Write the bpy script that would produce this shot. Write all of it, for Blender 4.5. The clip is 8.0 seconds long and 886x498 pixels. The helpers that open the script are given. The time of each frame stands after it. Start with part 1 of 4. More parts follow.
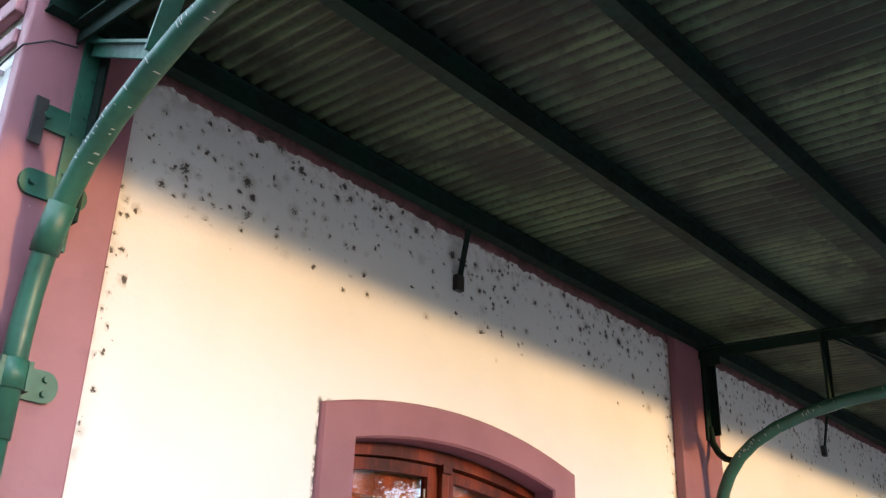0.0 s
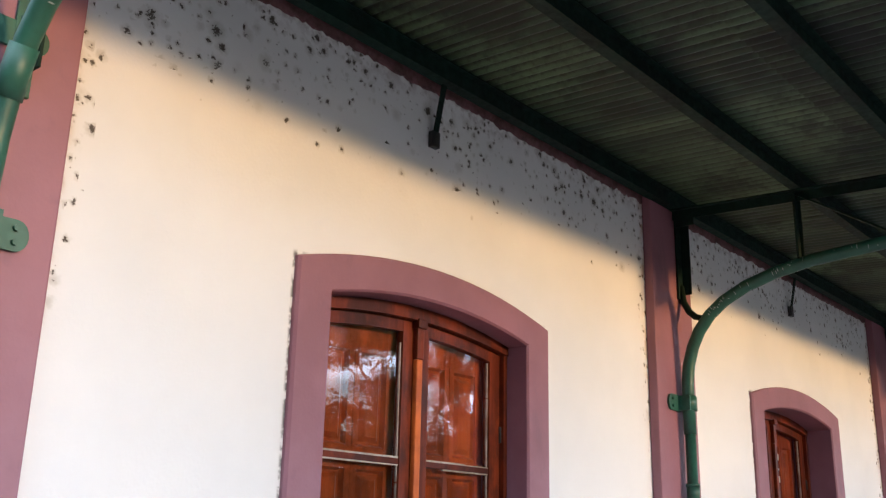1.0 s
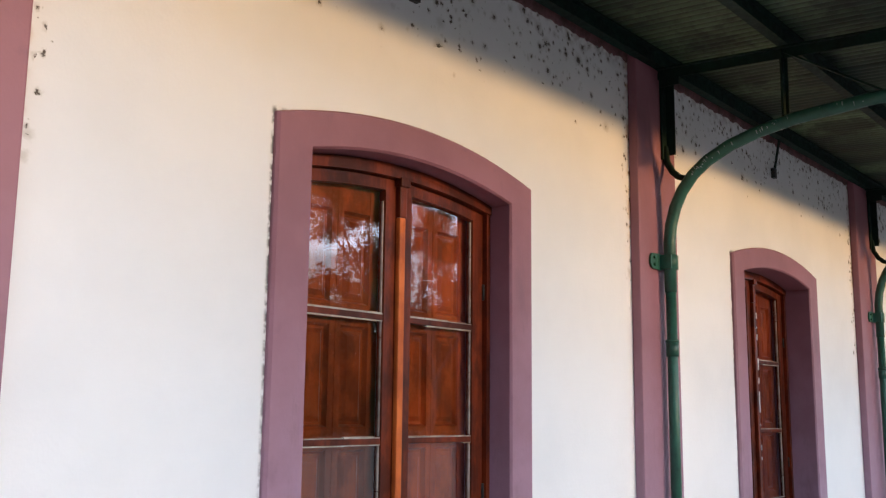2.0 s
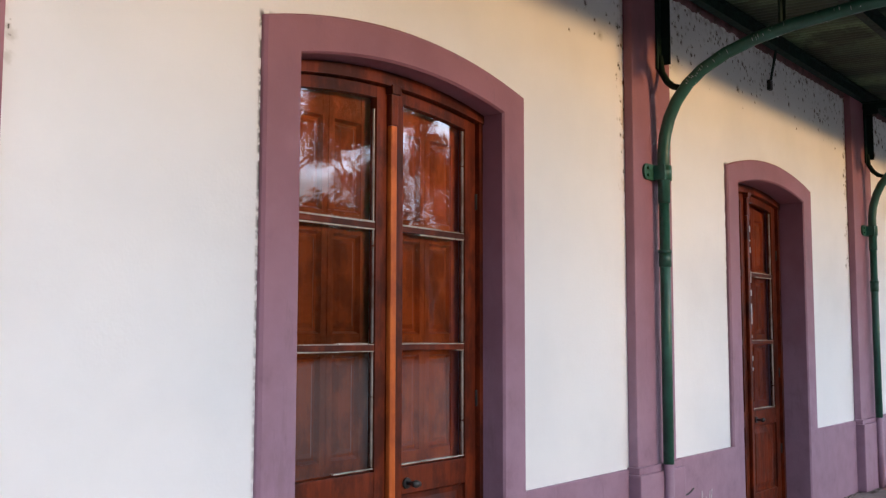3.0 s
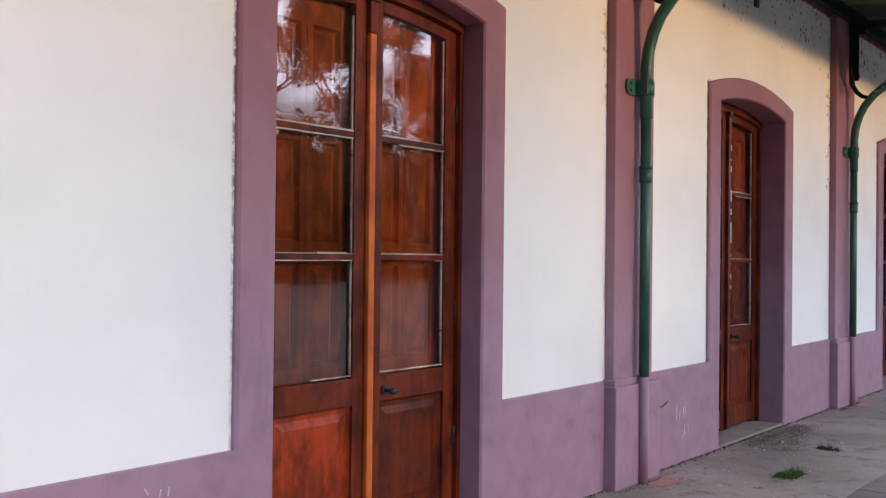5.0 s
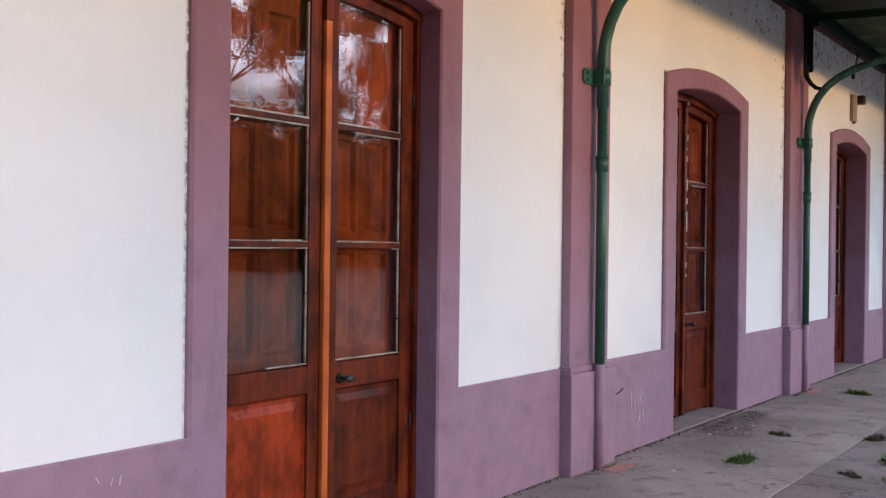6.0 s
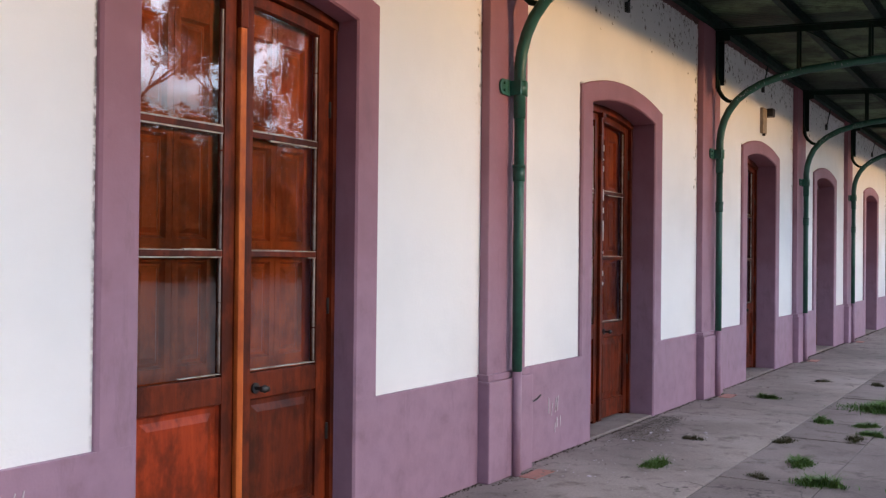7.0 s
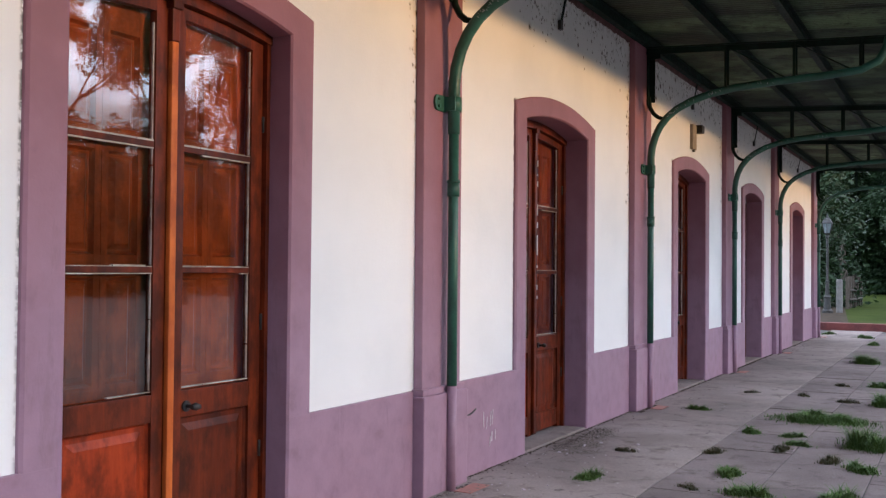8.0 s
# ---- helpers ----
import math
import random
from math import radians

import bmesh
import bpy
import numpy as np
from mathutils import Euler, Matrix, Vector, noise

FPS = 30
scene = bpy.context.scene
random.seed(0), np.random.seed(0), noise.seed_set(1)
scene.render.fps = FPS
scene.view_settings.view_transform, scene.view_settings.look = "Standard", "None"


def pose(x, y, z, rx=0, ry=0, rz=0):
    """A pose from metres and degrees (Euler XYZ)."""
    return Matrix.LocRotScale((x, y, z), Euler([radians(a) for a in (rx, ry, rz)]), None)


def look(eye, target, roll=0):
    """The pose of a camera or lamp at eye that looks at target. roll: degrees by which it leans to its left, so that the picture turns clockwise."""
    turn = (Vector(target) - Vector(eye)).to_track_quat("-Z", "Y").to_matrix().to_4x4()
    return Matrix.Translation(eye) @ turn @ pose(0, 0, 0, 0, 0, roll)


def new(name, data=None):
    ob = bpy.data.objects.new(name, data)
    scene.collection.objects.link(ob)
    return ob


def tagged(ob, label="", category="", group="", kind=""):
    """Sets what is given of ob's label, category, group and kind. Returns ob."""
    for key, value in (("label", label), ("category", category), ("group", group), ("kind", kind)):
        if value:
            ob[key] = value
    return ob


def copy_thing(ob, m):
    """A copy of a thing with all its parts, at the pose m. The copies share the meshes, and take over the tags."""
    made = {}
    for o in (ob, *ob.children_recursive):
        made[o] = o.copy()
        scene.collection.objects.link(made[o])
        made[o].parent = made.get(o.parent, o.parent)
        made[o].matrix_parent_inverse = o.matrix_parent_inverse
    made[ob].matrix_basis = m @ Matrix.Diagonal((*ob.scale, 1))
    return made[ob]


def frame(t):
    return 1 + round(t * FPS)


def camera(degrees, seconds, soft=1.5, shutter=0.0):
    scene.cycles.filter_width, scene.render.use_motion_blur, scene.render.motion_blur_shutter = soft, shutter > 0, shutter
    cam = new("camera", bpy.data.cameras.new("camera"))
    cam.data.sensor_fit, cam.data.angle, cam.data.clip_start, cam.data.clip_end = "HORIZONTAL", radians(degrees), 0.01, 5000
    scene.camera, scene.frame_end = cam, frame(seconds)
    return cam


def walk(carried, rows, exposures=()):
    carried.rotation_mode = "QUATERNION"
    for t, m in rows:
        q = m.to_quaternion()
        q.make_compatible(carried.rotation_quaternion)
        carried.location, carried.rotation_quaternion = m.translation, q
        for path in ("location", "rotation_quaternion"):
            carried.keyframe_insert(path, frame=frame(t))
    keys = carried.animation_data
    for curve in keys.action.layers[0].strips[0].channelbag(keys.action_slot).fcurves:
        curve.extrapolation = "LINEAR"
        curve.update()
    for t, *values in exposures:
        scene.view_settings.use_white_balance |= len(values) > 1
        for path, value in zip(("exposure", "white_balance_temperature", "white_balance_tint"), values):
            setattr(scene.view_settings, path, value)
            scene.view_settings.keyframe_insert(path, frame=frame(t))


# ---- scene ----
cam = camera(48.9, 8.0, 1.3)
EXPOSURES = [(0, 1.94, 5200, 6), (1.0, 1.6, 5250, 8), (2.0, 1.38, 5300, 9), (3.5, 1.17, 5350, 11), (6, 1.18, 5350, 12), (8, 1.3, 5400, 13)]
PATH = [
    (0, (-3.746, -3.246, 1.824), (-2.403, -2.012, 2.645), 1.9),
    (0.5, (-3.744, -3.278, 1.781), (-2.353, -2.027, 2.487), 1.8),
    (1, (-3.702, -3.203, 1.755), (-2.252, -1.953, 2.334), 1.3),
    (1.5, (-3.689, -3.211, 1.727), (-2.203, -1.948, 2.17), 1.1),
    (2, (-3.665, -3.194, 1.685), (-2.149, -1.932, 2.011), 0.6),
    (3.5, (-3.636, -3.203, 1.562), (-2.096, -1.933, 1.683), 0.1),
    (4, (-3.629, -3.198, 1.538), (-2.081, -1.933, 1.612), 0.2),
    (5.5, (-3.618, -3.245, 1.529), (-2.039, -2.017, 1.531), 0.7),
    (6, (-3.610, -3.258, 1.526), (-2.000, -2.071, 1.522), 0.7),
    (6.5, (-3.604, -3.284, 1.521), (-1.953, -2.156, 1.527), 0.6),
    (7, (-3.598, -3.306, 1.526), (-1.902, -2.246, 1.542), 0.6),
    (7.5, (-3.598, -3.315, 1.533), (-1.865, -2.318, 1.560), 0.5),
    (8, (-3.601, -3.329, 1.539), (-1.841, -2.380, 1.583), 0.5),
]
walk(cam, [(t, look(eye, target, roll)) for t, eye, target, roll in PATH], EXPOSURES)

# ---- world and light ----
SUN_DIR = Vector((0.12, -1.0, 0.128)).normalized()   # from the place towards the sun
world = bpy.data.worlds.new("evening_sky")
scene.world = world
world.use_nodes = True
wn, wl = world.node_tree.nodes, world.node_tree.links
sky = wn.new("ShaderNodeTexSky")
sky.sky_type, sky.sun_disc = "NISHITA", False
sky.sun_elevation = math.asin(SUN_DIR.z)
sky.sun_rotation = math.atan2(SUN_DIR.x, SUN_DIR.y)
sky.dust_density, sky.ozone_density = 1.2, 2.0
wn["Background"].inputs["Strength"].default_value = 0.122
# broken evening clouds over the clear sky
wc = wn.new("ShaderNodeTexCoord")
wm = wn.new("ShaderNodeMapping")
wm.inputs["Scale"].default_value = (1.0, 1.0, 3.2)
wl.new(wc.outputs["Generated"], wm.inputs[0])
wnoise = wn.new("ShaderNodeTexNoise")
wnoise.inputs["Scale"].default_value, wnoise.inputs["Detail"].default_value = 3.6, 8.0
wl.new(wm.outputs[0], wnoise.inputs["Vector"])
wr = wn.new("ShaderNodeMapRange")
wr.interpolation_type = "SMOOTHSTEP"
wr.inputs[1].default_value, wr.inputs[2].default_value = 0.43, 0.58
wl.new(wnoise.outputs[0], wr.inputs[0])
wmix = wn.new("ShaderNodeMix")
wmix.data_type = "RGBA"
wmix.inputs[7].default_value = (16.4, 16.2, 15.9, 1)
wl.new(wr.outputs[0], wmix.inputs[0])
wl.new(sky.outputs[0], wmix.inputs[6])
wl.new(wmix.outputs[2], wn["Background"].inputs["Color"])
sun = new("sun", bpy.data.lights.new("sun", "SUN"))
sun.data.energy, sun.data.angle, sun.data.color = 1.15, radians(4.0), (1.0, 0.53, 0.16)
sun.matrix_world = look(SUN_DIR * 60, (0, 0, 0))


# ---- materials ----
def material(name, color, rough=0.6, metal=0.0, spec=0.5):
    m = bpy.data.materials.new(name)
    m.use_nodes = True
    b = m.node_tree.nodes["Principled BSDF"]
    b.inputs["Base Color"].default_value = (*color, 1)
    b.inputs["Roughness"].default_value, b.inputs["Metallic"].default_value = rough, metal
    b.inputs["Specular IOR Level"].default_value = spec
    return m, m.node_tree.nodes, m.node_tree.links, b


def node(nodes, kind, **values):
    n = nodes.new(kind)
    for key, value in values.items():
        n.inputs[key.replace("_", " ")].default_value = value
    return n


def math_node(nodes, links, op, a, b=None, clamp=False):
    n = nodes.new("ShaderNodeMath")
    n.operation, n.use_clamp = op, clamp
    for i, v in enumerate((a, b)):
        if v is None:
            continue
        if isinstance(v, (int, float)):
            n.inputs[i].default_value = v
        else:
            links.new(v, n.inputs[i])
    return n.outputs[0]


def ramp(nodes, links, source, low, high, a=0.0, b=1.0):
    n = nodes.new("ShaderNodeMapRange")
    n.interpolation_type = "SMOOTHSTEP"
    for i, v in ((1, low), (2, high), (3, a), (4, b)):
        n.inputs[i].default_value = v
    links.new(source, n.inputs[0])
    return n.outputs[0]


def blend(nodes, links, fac, a, b):
    n = nodes.new("ShaderNodeMix")
    n.data_type = "RGBA"
    if isinstance(fac, (int, float)):
        n.inputs[0].default_value = fac
    else:
        links.new(fac, n.inputs[0])
    for i, v in ((6, a), (7, b)):
        if isinstance(v, tuple):
            n.inputs[i].default_value = (*v, 1)
        else:
            links.new(v, n.inputs[i])
    return n.outputs[2]


def coords(nodes, links, stretch=(1, 1, 1)):
    c, m = nodes.new("ShaderNodeTexCoord"), nodes.new("ShaderNodeMapping")
    m.inputs["Scale"].default_value = stretch
    links.new(c.outputs["Object"], m.inputs[0])
    return m.outputs[0]


def noise_tex(nodes, links, vector, scale, detail=4.0, rough=0.55):
    n = node(nodes, "ShaderNodeTexNoise", Scale=scale, Detail=detail, Roughness=rough)
    links.new(vector, n.inputs["Vector"])
    return n.outputs[0]


def bump(nodes, links, b, height, strength, distance=0.01):
    n = node(nodes, "ShaderNodeBump", Strength=strength, Distance=distance)
    links.new(height, n.inputs["Height"])
    links.new(n.outputs[0], b.inputs["Normal"])


def two_tone(name, c1, c2, scale=1.5, fine=40.0, rough=0.6, metal=0.0, bumps=0.3, stretch=(1, 1, 1), spec=0.5, random_by=None, spread=0.25, dist=0.006):
    """A surface with broad stains, fine grain and relief."""
    m, n, l, b = material(name, c1, rough, metal, spec)
    v = coords(n, l, stretch)
    broad, small = noise_tex(n, l, v, scale), noise_tex(n, l, v, fine, 6)
    f = math_node(n, l, "ADD", math_node(n, l, "MULTIPLY", ramp(n, l, broad, 0.35, 0.68), 0.7), math_node(n, l, "MULTIPLY", ramp(n, l, small, 0.3, 0.7), 0.3))
    col = blend(n, l, f, c1, c2)
    if random_by:
        if random_by == "object":
            r = n.new("ShaderNodeObjectInfo").outputs["Random"]
        else:
            r = n.new("ShaderNodeNewGeometry").outputs["Random Per Island"]
        hsv = n.new("ShaderNodeHueSaturation")
        l.new(ramp(n, l, r, 0, 1, 1 - spread, 1 + spread), hsv.inputs["Value"])
        l.new(col, hsv.inputs["Color"])
        col = hsv.outputs[0]
    l.new(col, b.inputs["Base Color"])
    l.new(ramp(n, l, small, 0.2, 0.8, rough - 0.08, min(rough + 0.12, 1)), b.inputs["Roughness"])
    bump(n, l, b, small, bumps, dist)
    return m


X0 = -2.595                                       # the building's near end
DOORS = [-0.02, 4.77, 9.68, 14.0, 19.0]            # middle of each doorway
PILS = [-2.61, 2.16, 6.92, 11.57, 15.8, 21.25]     # where each pilaster begins
PIL_W = [0.48, 0.56, 0.64, 0.58, 0.52, 0.55]
BRX = [0.19, 0.31, 0.4, 0.3, 0.25, 0.3]            # each bracket's axis from its pilaster's edge
OUT_HALF, IN_HALF = 0.965, 0.755


def plaster_material():
    m, n, l, b = material("white_plaster", (0.8, 0.79, 0.77), 0.85)
    v = coords(n, l)
    sep = n.new("ShaderNodeSeparateXYZ")
    l.new(v, sep.inputs[0])
    x, z = sep.outputs[0], sep.outputs[2]
    broad = noise_tex(n, l, v, 0.9, 5)
    fine = noise_tex(n, l, v, 60, 5)
    col = blend(n, l, ramp(n, l, broad, 0.35, 0.7), (0.82, 0.81, 0.79), (0.75, 0.745, 0.73))
    def nearest(places):
        best = None
        for p in places:
            gap = math_node(n, l, "ABSOLUTE", math_node(n, l, "SUBTRACT", x, p))
            best = gap if best is None else math_node(n, l, "MINIMUM", best, gap)
        return best

    # mildew spots: thick under the canopy and along the pilasters
    edge = nearest([p + w for p, w in zip(PILS[:-1], PIL_W)] + PILS[1:])
    near = math_node(n, l, "MULTIPLY", ramp(n, l, edge, 0.0, 0.15, 1.25, 0), ramp(n, l, z, 2.0, 3.3))
    high = math_node(n, l, "MULTIPLY", ramp(n, l, z, 3.42, 4.08), ramp(n, l, z, 3.6, 4.15, 0.75, 1.15))
    corner = math_node(n, l, "MULTIPLY", ramp(n, l, edge, 0.0, 0.9, 0.55, 0), ramp(n, l, z, 3.5, 3.85))
    amount = math_node(n, l, "ADD", math_node(n, l, "MAXIMUM", high, near), corner)
    patches = math_node(n, l, "MULTIPLY", amount, ramp(n, l, noise_tex(n, l, v, 2.3, 3), 0.4, 0.6, 0.25, 1.35))
    patches = math_node(n, l, "MAXIMUM", patches, math_node(n, l, "MULTIPLY", near, 0.85))
    warp = n.new("ShaderNodeVectorMath")
    warp.operation = "ADD"
    wob = node(n, "ShaderNodeTexNoise", Scale=50.0, Detail=5.0)
    l.new(v, wob.inputs["Vector"])
    small_wob = n.new("ShaderNodeVectorMath")
    small_wob.operation = "SCALE"
    small_wob.inputs["Scale"].default_value = 0.036
    l.new(wob.outputs["Color"], small_wob.inputs[0])
    flat = n.new("ShaderNodeVectorMath")
    flat.operation = "MULTIPLY"
    flat.inputs[1].default_value = (1, 0, 1)
    l.new(v, warp.inputs[0])
    l.new(small_wob.outputs[0], warp.inputs[1])
    l.new(warp.outputs[0], flat.inputs[0])
    speck = noise_tex(n, l, v, 120, 4, 0.7)
    dark, halo = None, None
    for scale, size, gain in ((8.0, 0.19, 0.85), (13.0, 0.2, 0.95), (26.0, 0.24, 1.0)):
        vor = node(n, "ShaderNodeTexVoronoi", Scale=scale)
        l.new(flat.outputs[0], vor.inputs["Vector"])
        tint = n.new("ShaderNodeSeparateColor")
        l.new(vor.outputs["Color"], tint.inputs[0])
        has = math_node(n, l, "LESS_THAN", tint.outputs[0], math_node(n, l, "MULTIPLY", patches, gain))
        rad = math_node(n, l, "MULTIPLY", math_node(n, l, "ADD", tint.outputs[1], 0.35), size)
        body = math_node(n, l, "SUBTRACT", 1.0, math_node(n, l, "DIVIDE", vor.outputs["Distance"], rad), True)
        worn = math_node(n, l, "ADD", body, ramp(n, l, speck, 0.3, 0.7, -0.5, 0.4))
        spot = math_node(n, l, "MULTIPLY", ramp(n, l, worn, 0.06, 0.3), math_node(n, l, "MULTIPLY", has, ramp(n, l, body, 0.0, 0.1)))
        ring = math_node(n, l, "SUBTRACT", 1.0, math_node(n, l, "DIVIDE", vor.outputs["Distance"], math_node(n, l, "MULTIPLY", rad, 2.2)), True)
        ring = math_node(n, l, "MULTIPLY", ramp(n, l, ring, 0.0, 0.8), has)
        dark = spot if dark is None else math_node(n, l, "MAXIMUM", dark, spot)
        halo = ring if halo is None else math_node(n, l, "MAXIMUM", halo, ring)
    ragged = math_node(n, l, "MULTIPLY", ramp(n, l, z, 3.98, 4.14), ramp(n, l, noise_tex(n, l, v, 11, 6, 0.65), 0.44, 0.6))
    col = blend(n, l, math_node(n, l, "MULTIPLY", ragged, 0.55), col, (0.2, 0.14, 0.12))
    col = blend(n, l, math_node(n, l, "MULTIPLY", halo, 0.45), col, (0.3, 0.27, 0.2))
    col = blend(n, l, math_node(n, l, "MULTIPLY", dark, 0.93), col, (0.05, 0.037, 0.026))
    # dark growth along the edges of the door surrounds
    du = nearest(DOORS)
    rim = math_node(n, l, "MULTIPLY", ramp(n, l, du, 0.968, 0.988, 1, 0), ramp(n, l, noise_tex(n, l, v, 22, 5), 0.42, 0.55))
    rim = math_node(n, l, "MULTIPLY", rim, ramp(n, l, z, 2.97, 3.0, 1, 0))
    col = blend(n, l, math_node(n, l, "MULTIPLY", rim, ramp(n, l, z, 0.9, 2.2, 0.3, 0.85)), col, (0.06, 0.045, 0.04))
    # rusty seep along the edges of the panels
    seep = math_node(n, l, "MULTIPLY", ramp(n, l, edge, 0.0, 0.06, 0.6, 0), ramp(n, l, noise_tex(n, l, v, 9, 4), 0.45, 0.65))
    col = blend(n, l, math_node(n, l, "MULTIPLY", seep, ramp(n, l, z, 2.3, 2.9)), col, (0.42, 0.22, 0.06))
    l.new(col, b.inputs["Base Color"])
    bump(n, l, b, math_node(n, l, "ADD", math_node(n, l, "MULTIPLY", fine, 0.4), noise_tex(n, l, v, 7, 3)), 0.25, 0.01)
    return m


def mauve_material():
    m, n, l, b = material("mauve_paint", (0.33, 0.17, 0.2), 0.55)
    v = coords(n, l)
    broad, mid, fine = noise_tex(n, l, v, 1.6, 5), noise_tex(n, l, v, 7, 6), noise_tex(n, l, v, 70, 4)
    sep = n.new("ShaderNodeSeparateXYZ")
    l.new(v, sep.inputs[0])
    col = blend(n, l, ramp(n, l, broad, 0.35, 0.7), (0.3, 0.128, 0.155), (0.24, 0.1, 0.122))
    # paler lavender painted low down, standing in for the cooler sky light there
    height = math_node(n, l, "ADD", sep.outputs[2], math_node(n, l, "MULTIPLY", math_node(n, l, "SUBTRACT", broad, 0.5), 1.2))
    pale_mauve = blend(n, l, ramp(n, l, mid, 0.35, 0.7), (0.32, 0.195, 0.262), (0.275, 0.165, 0.222))
    col = blend(n, l, ramp(n, l, height, 0.6, 2.7, 1, 0), col, pale_mauve)
    col = blend(n, l, ramp(n, l, mid, 0.6, 0.8, 0, 0.4), col, (0.16, 0.085, 0.12))
    stain = ramp(n, l, noise_tex(n, l, coords(n, l, (3, 3, 0.7)), 2.2, 6, 0.7), 0.56, 0.72, 0, 0.3)
    col = blend(n, l, stain, col, (0.15, 0.085, 0.105))
    chips = math_node(n, l, "GREATER_THAN", noise_tex(n, l, v, 19, 6, 0.7), 0.735)
    col = blend(n, l, math_node(n, l, "MULTIPLY", chips, 0.6), col, (0.6, 0.52, 0.52))
    l.new(col, b.inputs["Base Color"])
    bump(n, l, b, math_node(n, l, "ADD", math_node(n, l, "MULTIPLY", fine, 0.3), mid), 0.3, 0.008)
    return m


def wood_material(name, c1, c2, c3, rough=0.38):
    m, n, l, b = material(name, c1, rough, 0, 0.22)
    v = coords(n, l, (6, 6, 0.5))
    r = n.new("ShaderNodeObjectInfo")
    off = n.new("ShaderNodeVectorMath")
    off.operation = "ADD"
    comb = n.new("ShaderNodeCombineXYZ")
    for i in range(3):
        l.new(math_node(n, l, "MULTIPLY", r.outputs["Random"], 37.0 + 11 * i), comb.inputs[i])
    l.new(v, off.inputs[0])
    l.new(comb.outputs[0], off.inputs[1])
    grain = noise_tex(n, l, off.outputs[0], 3.2, 7, 0.6)
    fine = noise_tex(n, l, off.outputs[0], 14, 5)
    blot = noise_tex(n, l, coords(n, l, (2.4, 2.4, 1.3)), 2.4, 5, 0.65)
    col = blend(n, l, ramp(n, l, grain, 0.32, 0.68), c1, c2)
    col = blend(n, l, ramp(n, l, blot, 0.4, 0.62, 0, 0.85), col, c3)
    hsv = n.new("ShaderNodeHueSaturation")
    l.new(ramp(n, l, r.outputs["Random"], 0, 1, 0.8, 1.2), hsv.inputs["Value"])
    l.new(col, hsv.inputs["Color"])
    l.new(hsv.outputs[0], b.inputs["Base Color"])
    l.new(ramp(n, l, fine, 0.3, 0.7, rough - 0.06, rough + 0.16), b.inputs["Roughness"])
    bump(n, l, b, fine, 0.15, 0.002)
    return m


def glass_material():
    m = bpy.data.materials.new("window_glass")
    m.use_nodes = True
    n, l = m.node_tree.nodes, m.node_tree.links
    n.remove(n["Principled BSDF"])
    mix, clear, gloss = n.new("ShaderNodeMixShader"), n.new("ShaderNodeBsdfTransparent"), n.new("ShaderNodeBsdfGlossy")
    clear.inputs[0].default_value = (0.93, 0.94, 0.92, 1)
    gloss.inputs["Roughness"].default_value = 0.012
    fre = node(n, "ShaderNodeFresnel", IOR=2.5)
    wav = node(n, "ShaderNodeBump", Strength=0.03, Distance=0.02)
    v = coords(n, l)
    l.new(noise_tex(n, l, v, 2.6, 1), wav.inputs["Height"])
    l.new(wav.outputs[0], gloss.inputs["Normal"])
    l.new(fre.outputs[0], mix.inputs[0])
    l.new(clear.outputs[0], mix.inputs[1])
    l.new(gloss.outputs[0], mix.inputs[2])
    l.new(mix.outputs[0], n["Material Output"].inputs[0])
    return m


def leaf_material(name, c1, c2):
    m, n, l, b = material(name, c1, 0.6, 0, 0.25)
    r = n.new("ShaderNodeNewGeometry").outputs["Random Per Island"]
    l.new(blend(n, l, r, c1, c2), b.inputs["Base Color"])
    return m


PLASTER, MAUVE = plaster_material(), mauve_material()
WOOD = wood_material("varnished_wood", (0.165, 0.028, 0.0065), (0.1, 0.016, 0.0045), (0.038, 0.0075, 0.0035))
WOOD_RED = wood_material("bright_varnished_wood", (0.56, 0.125, 0.025), (0.46, 0.098, 0.021), (0.24, 0.048, 0.014))
WOOD_PANEL = wood_material("bright_panel_wood", (0.46, 0.058, 0.009), (0.33, 0.039, 0.0075), (0.13, 0.018, 0.0045))
WOOD_ORANGE = wood_material("new_wood_strip", (0.55, 0.14, 0.022), (0.42, 0.1, 0.018), (0.3, 0.065, 0.014), 0.4)
PUTTY = two_tone("old_putty", (0.55, 0.5, 0.42), (0.22, 0.15, 0.1), 9, 40, 0.8)
BAND = two_tone("stained_mauve", (0.2, 0.09, 0.09), (0.07, 0.04, 0.035), 7, 45, 0.85)
GLASS = glass_material()
BLACK_IRON = two_tone("black_iron", (0.025, 0.025, 0.028), (0.05, 0.045, 0.04), 12, 60, 0.45, 0.3)
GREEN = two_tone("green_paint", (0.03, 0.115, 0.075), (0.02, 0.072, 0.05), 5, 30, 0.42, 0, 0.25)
# darker copy of the green, with the canopy's shade put into its colour
GREEN_SHADED = two_tone("shaded_green_paint", (0.006, 0.024, 0.016), (0.008, 0.013, 0.01), 4, 25, 0.7, 0, 0.4, (1, 1, 1), 0.2)
FLAKED = two_tone("flaked_paint", (0.5, 0.52, 0.5), (0.3, 0.34, 0.3), 30, 80, 0.7)


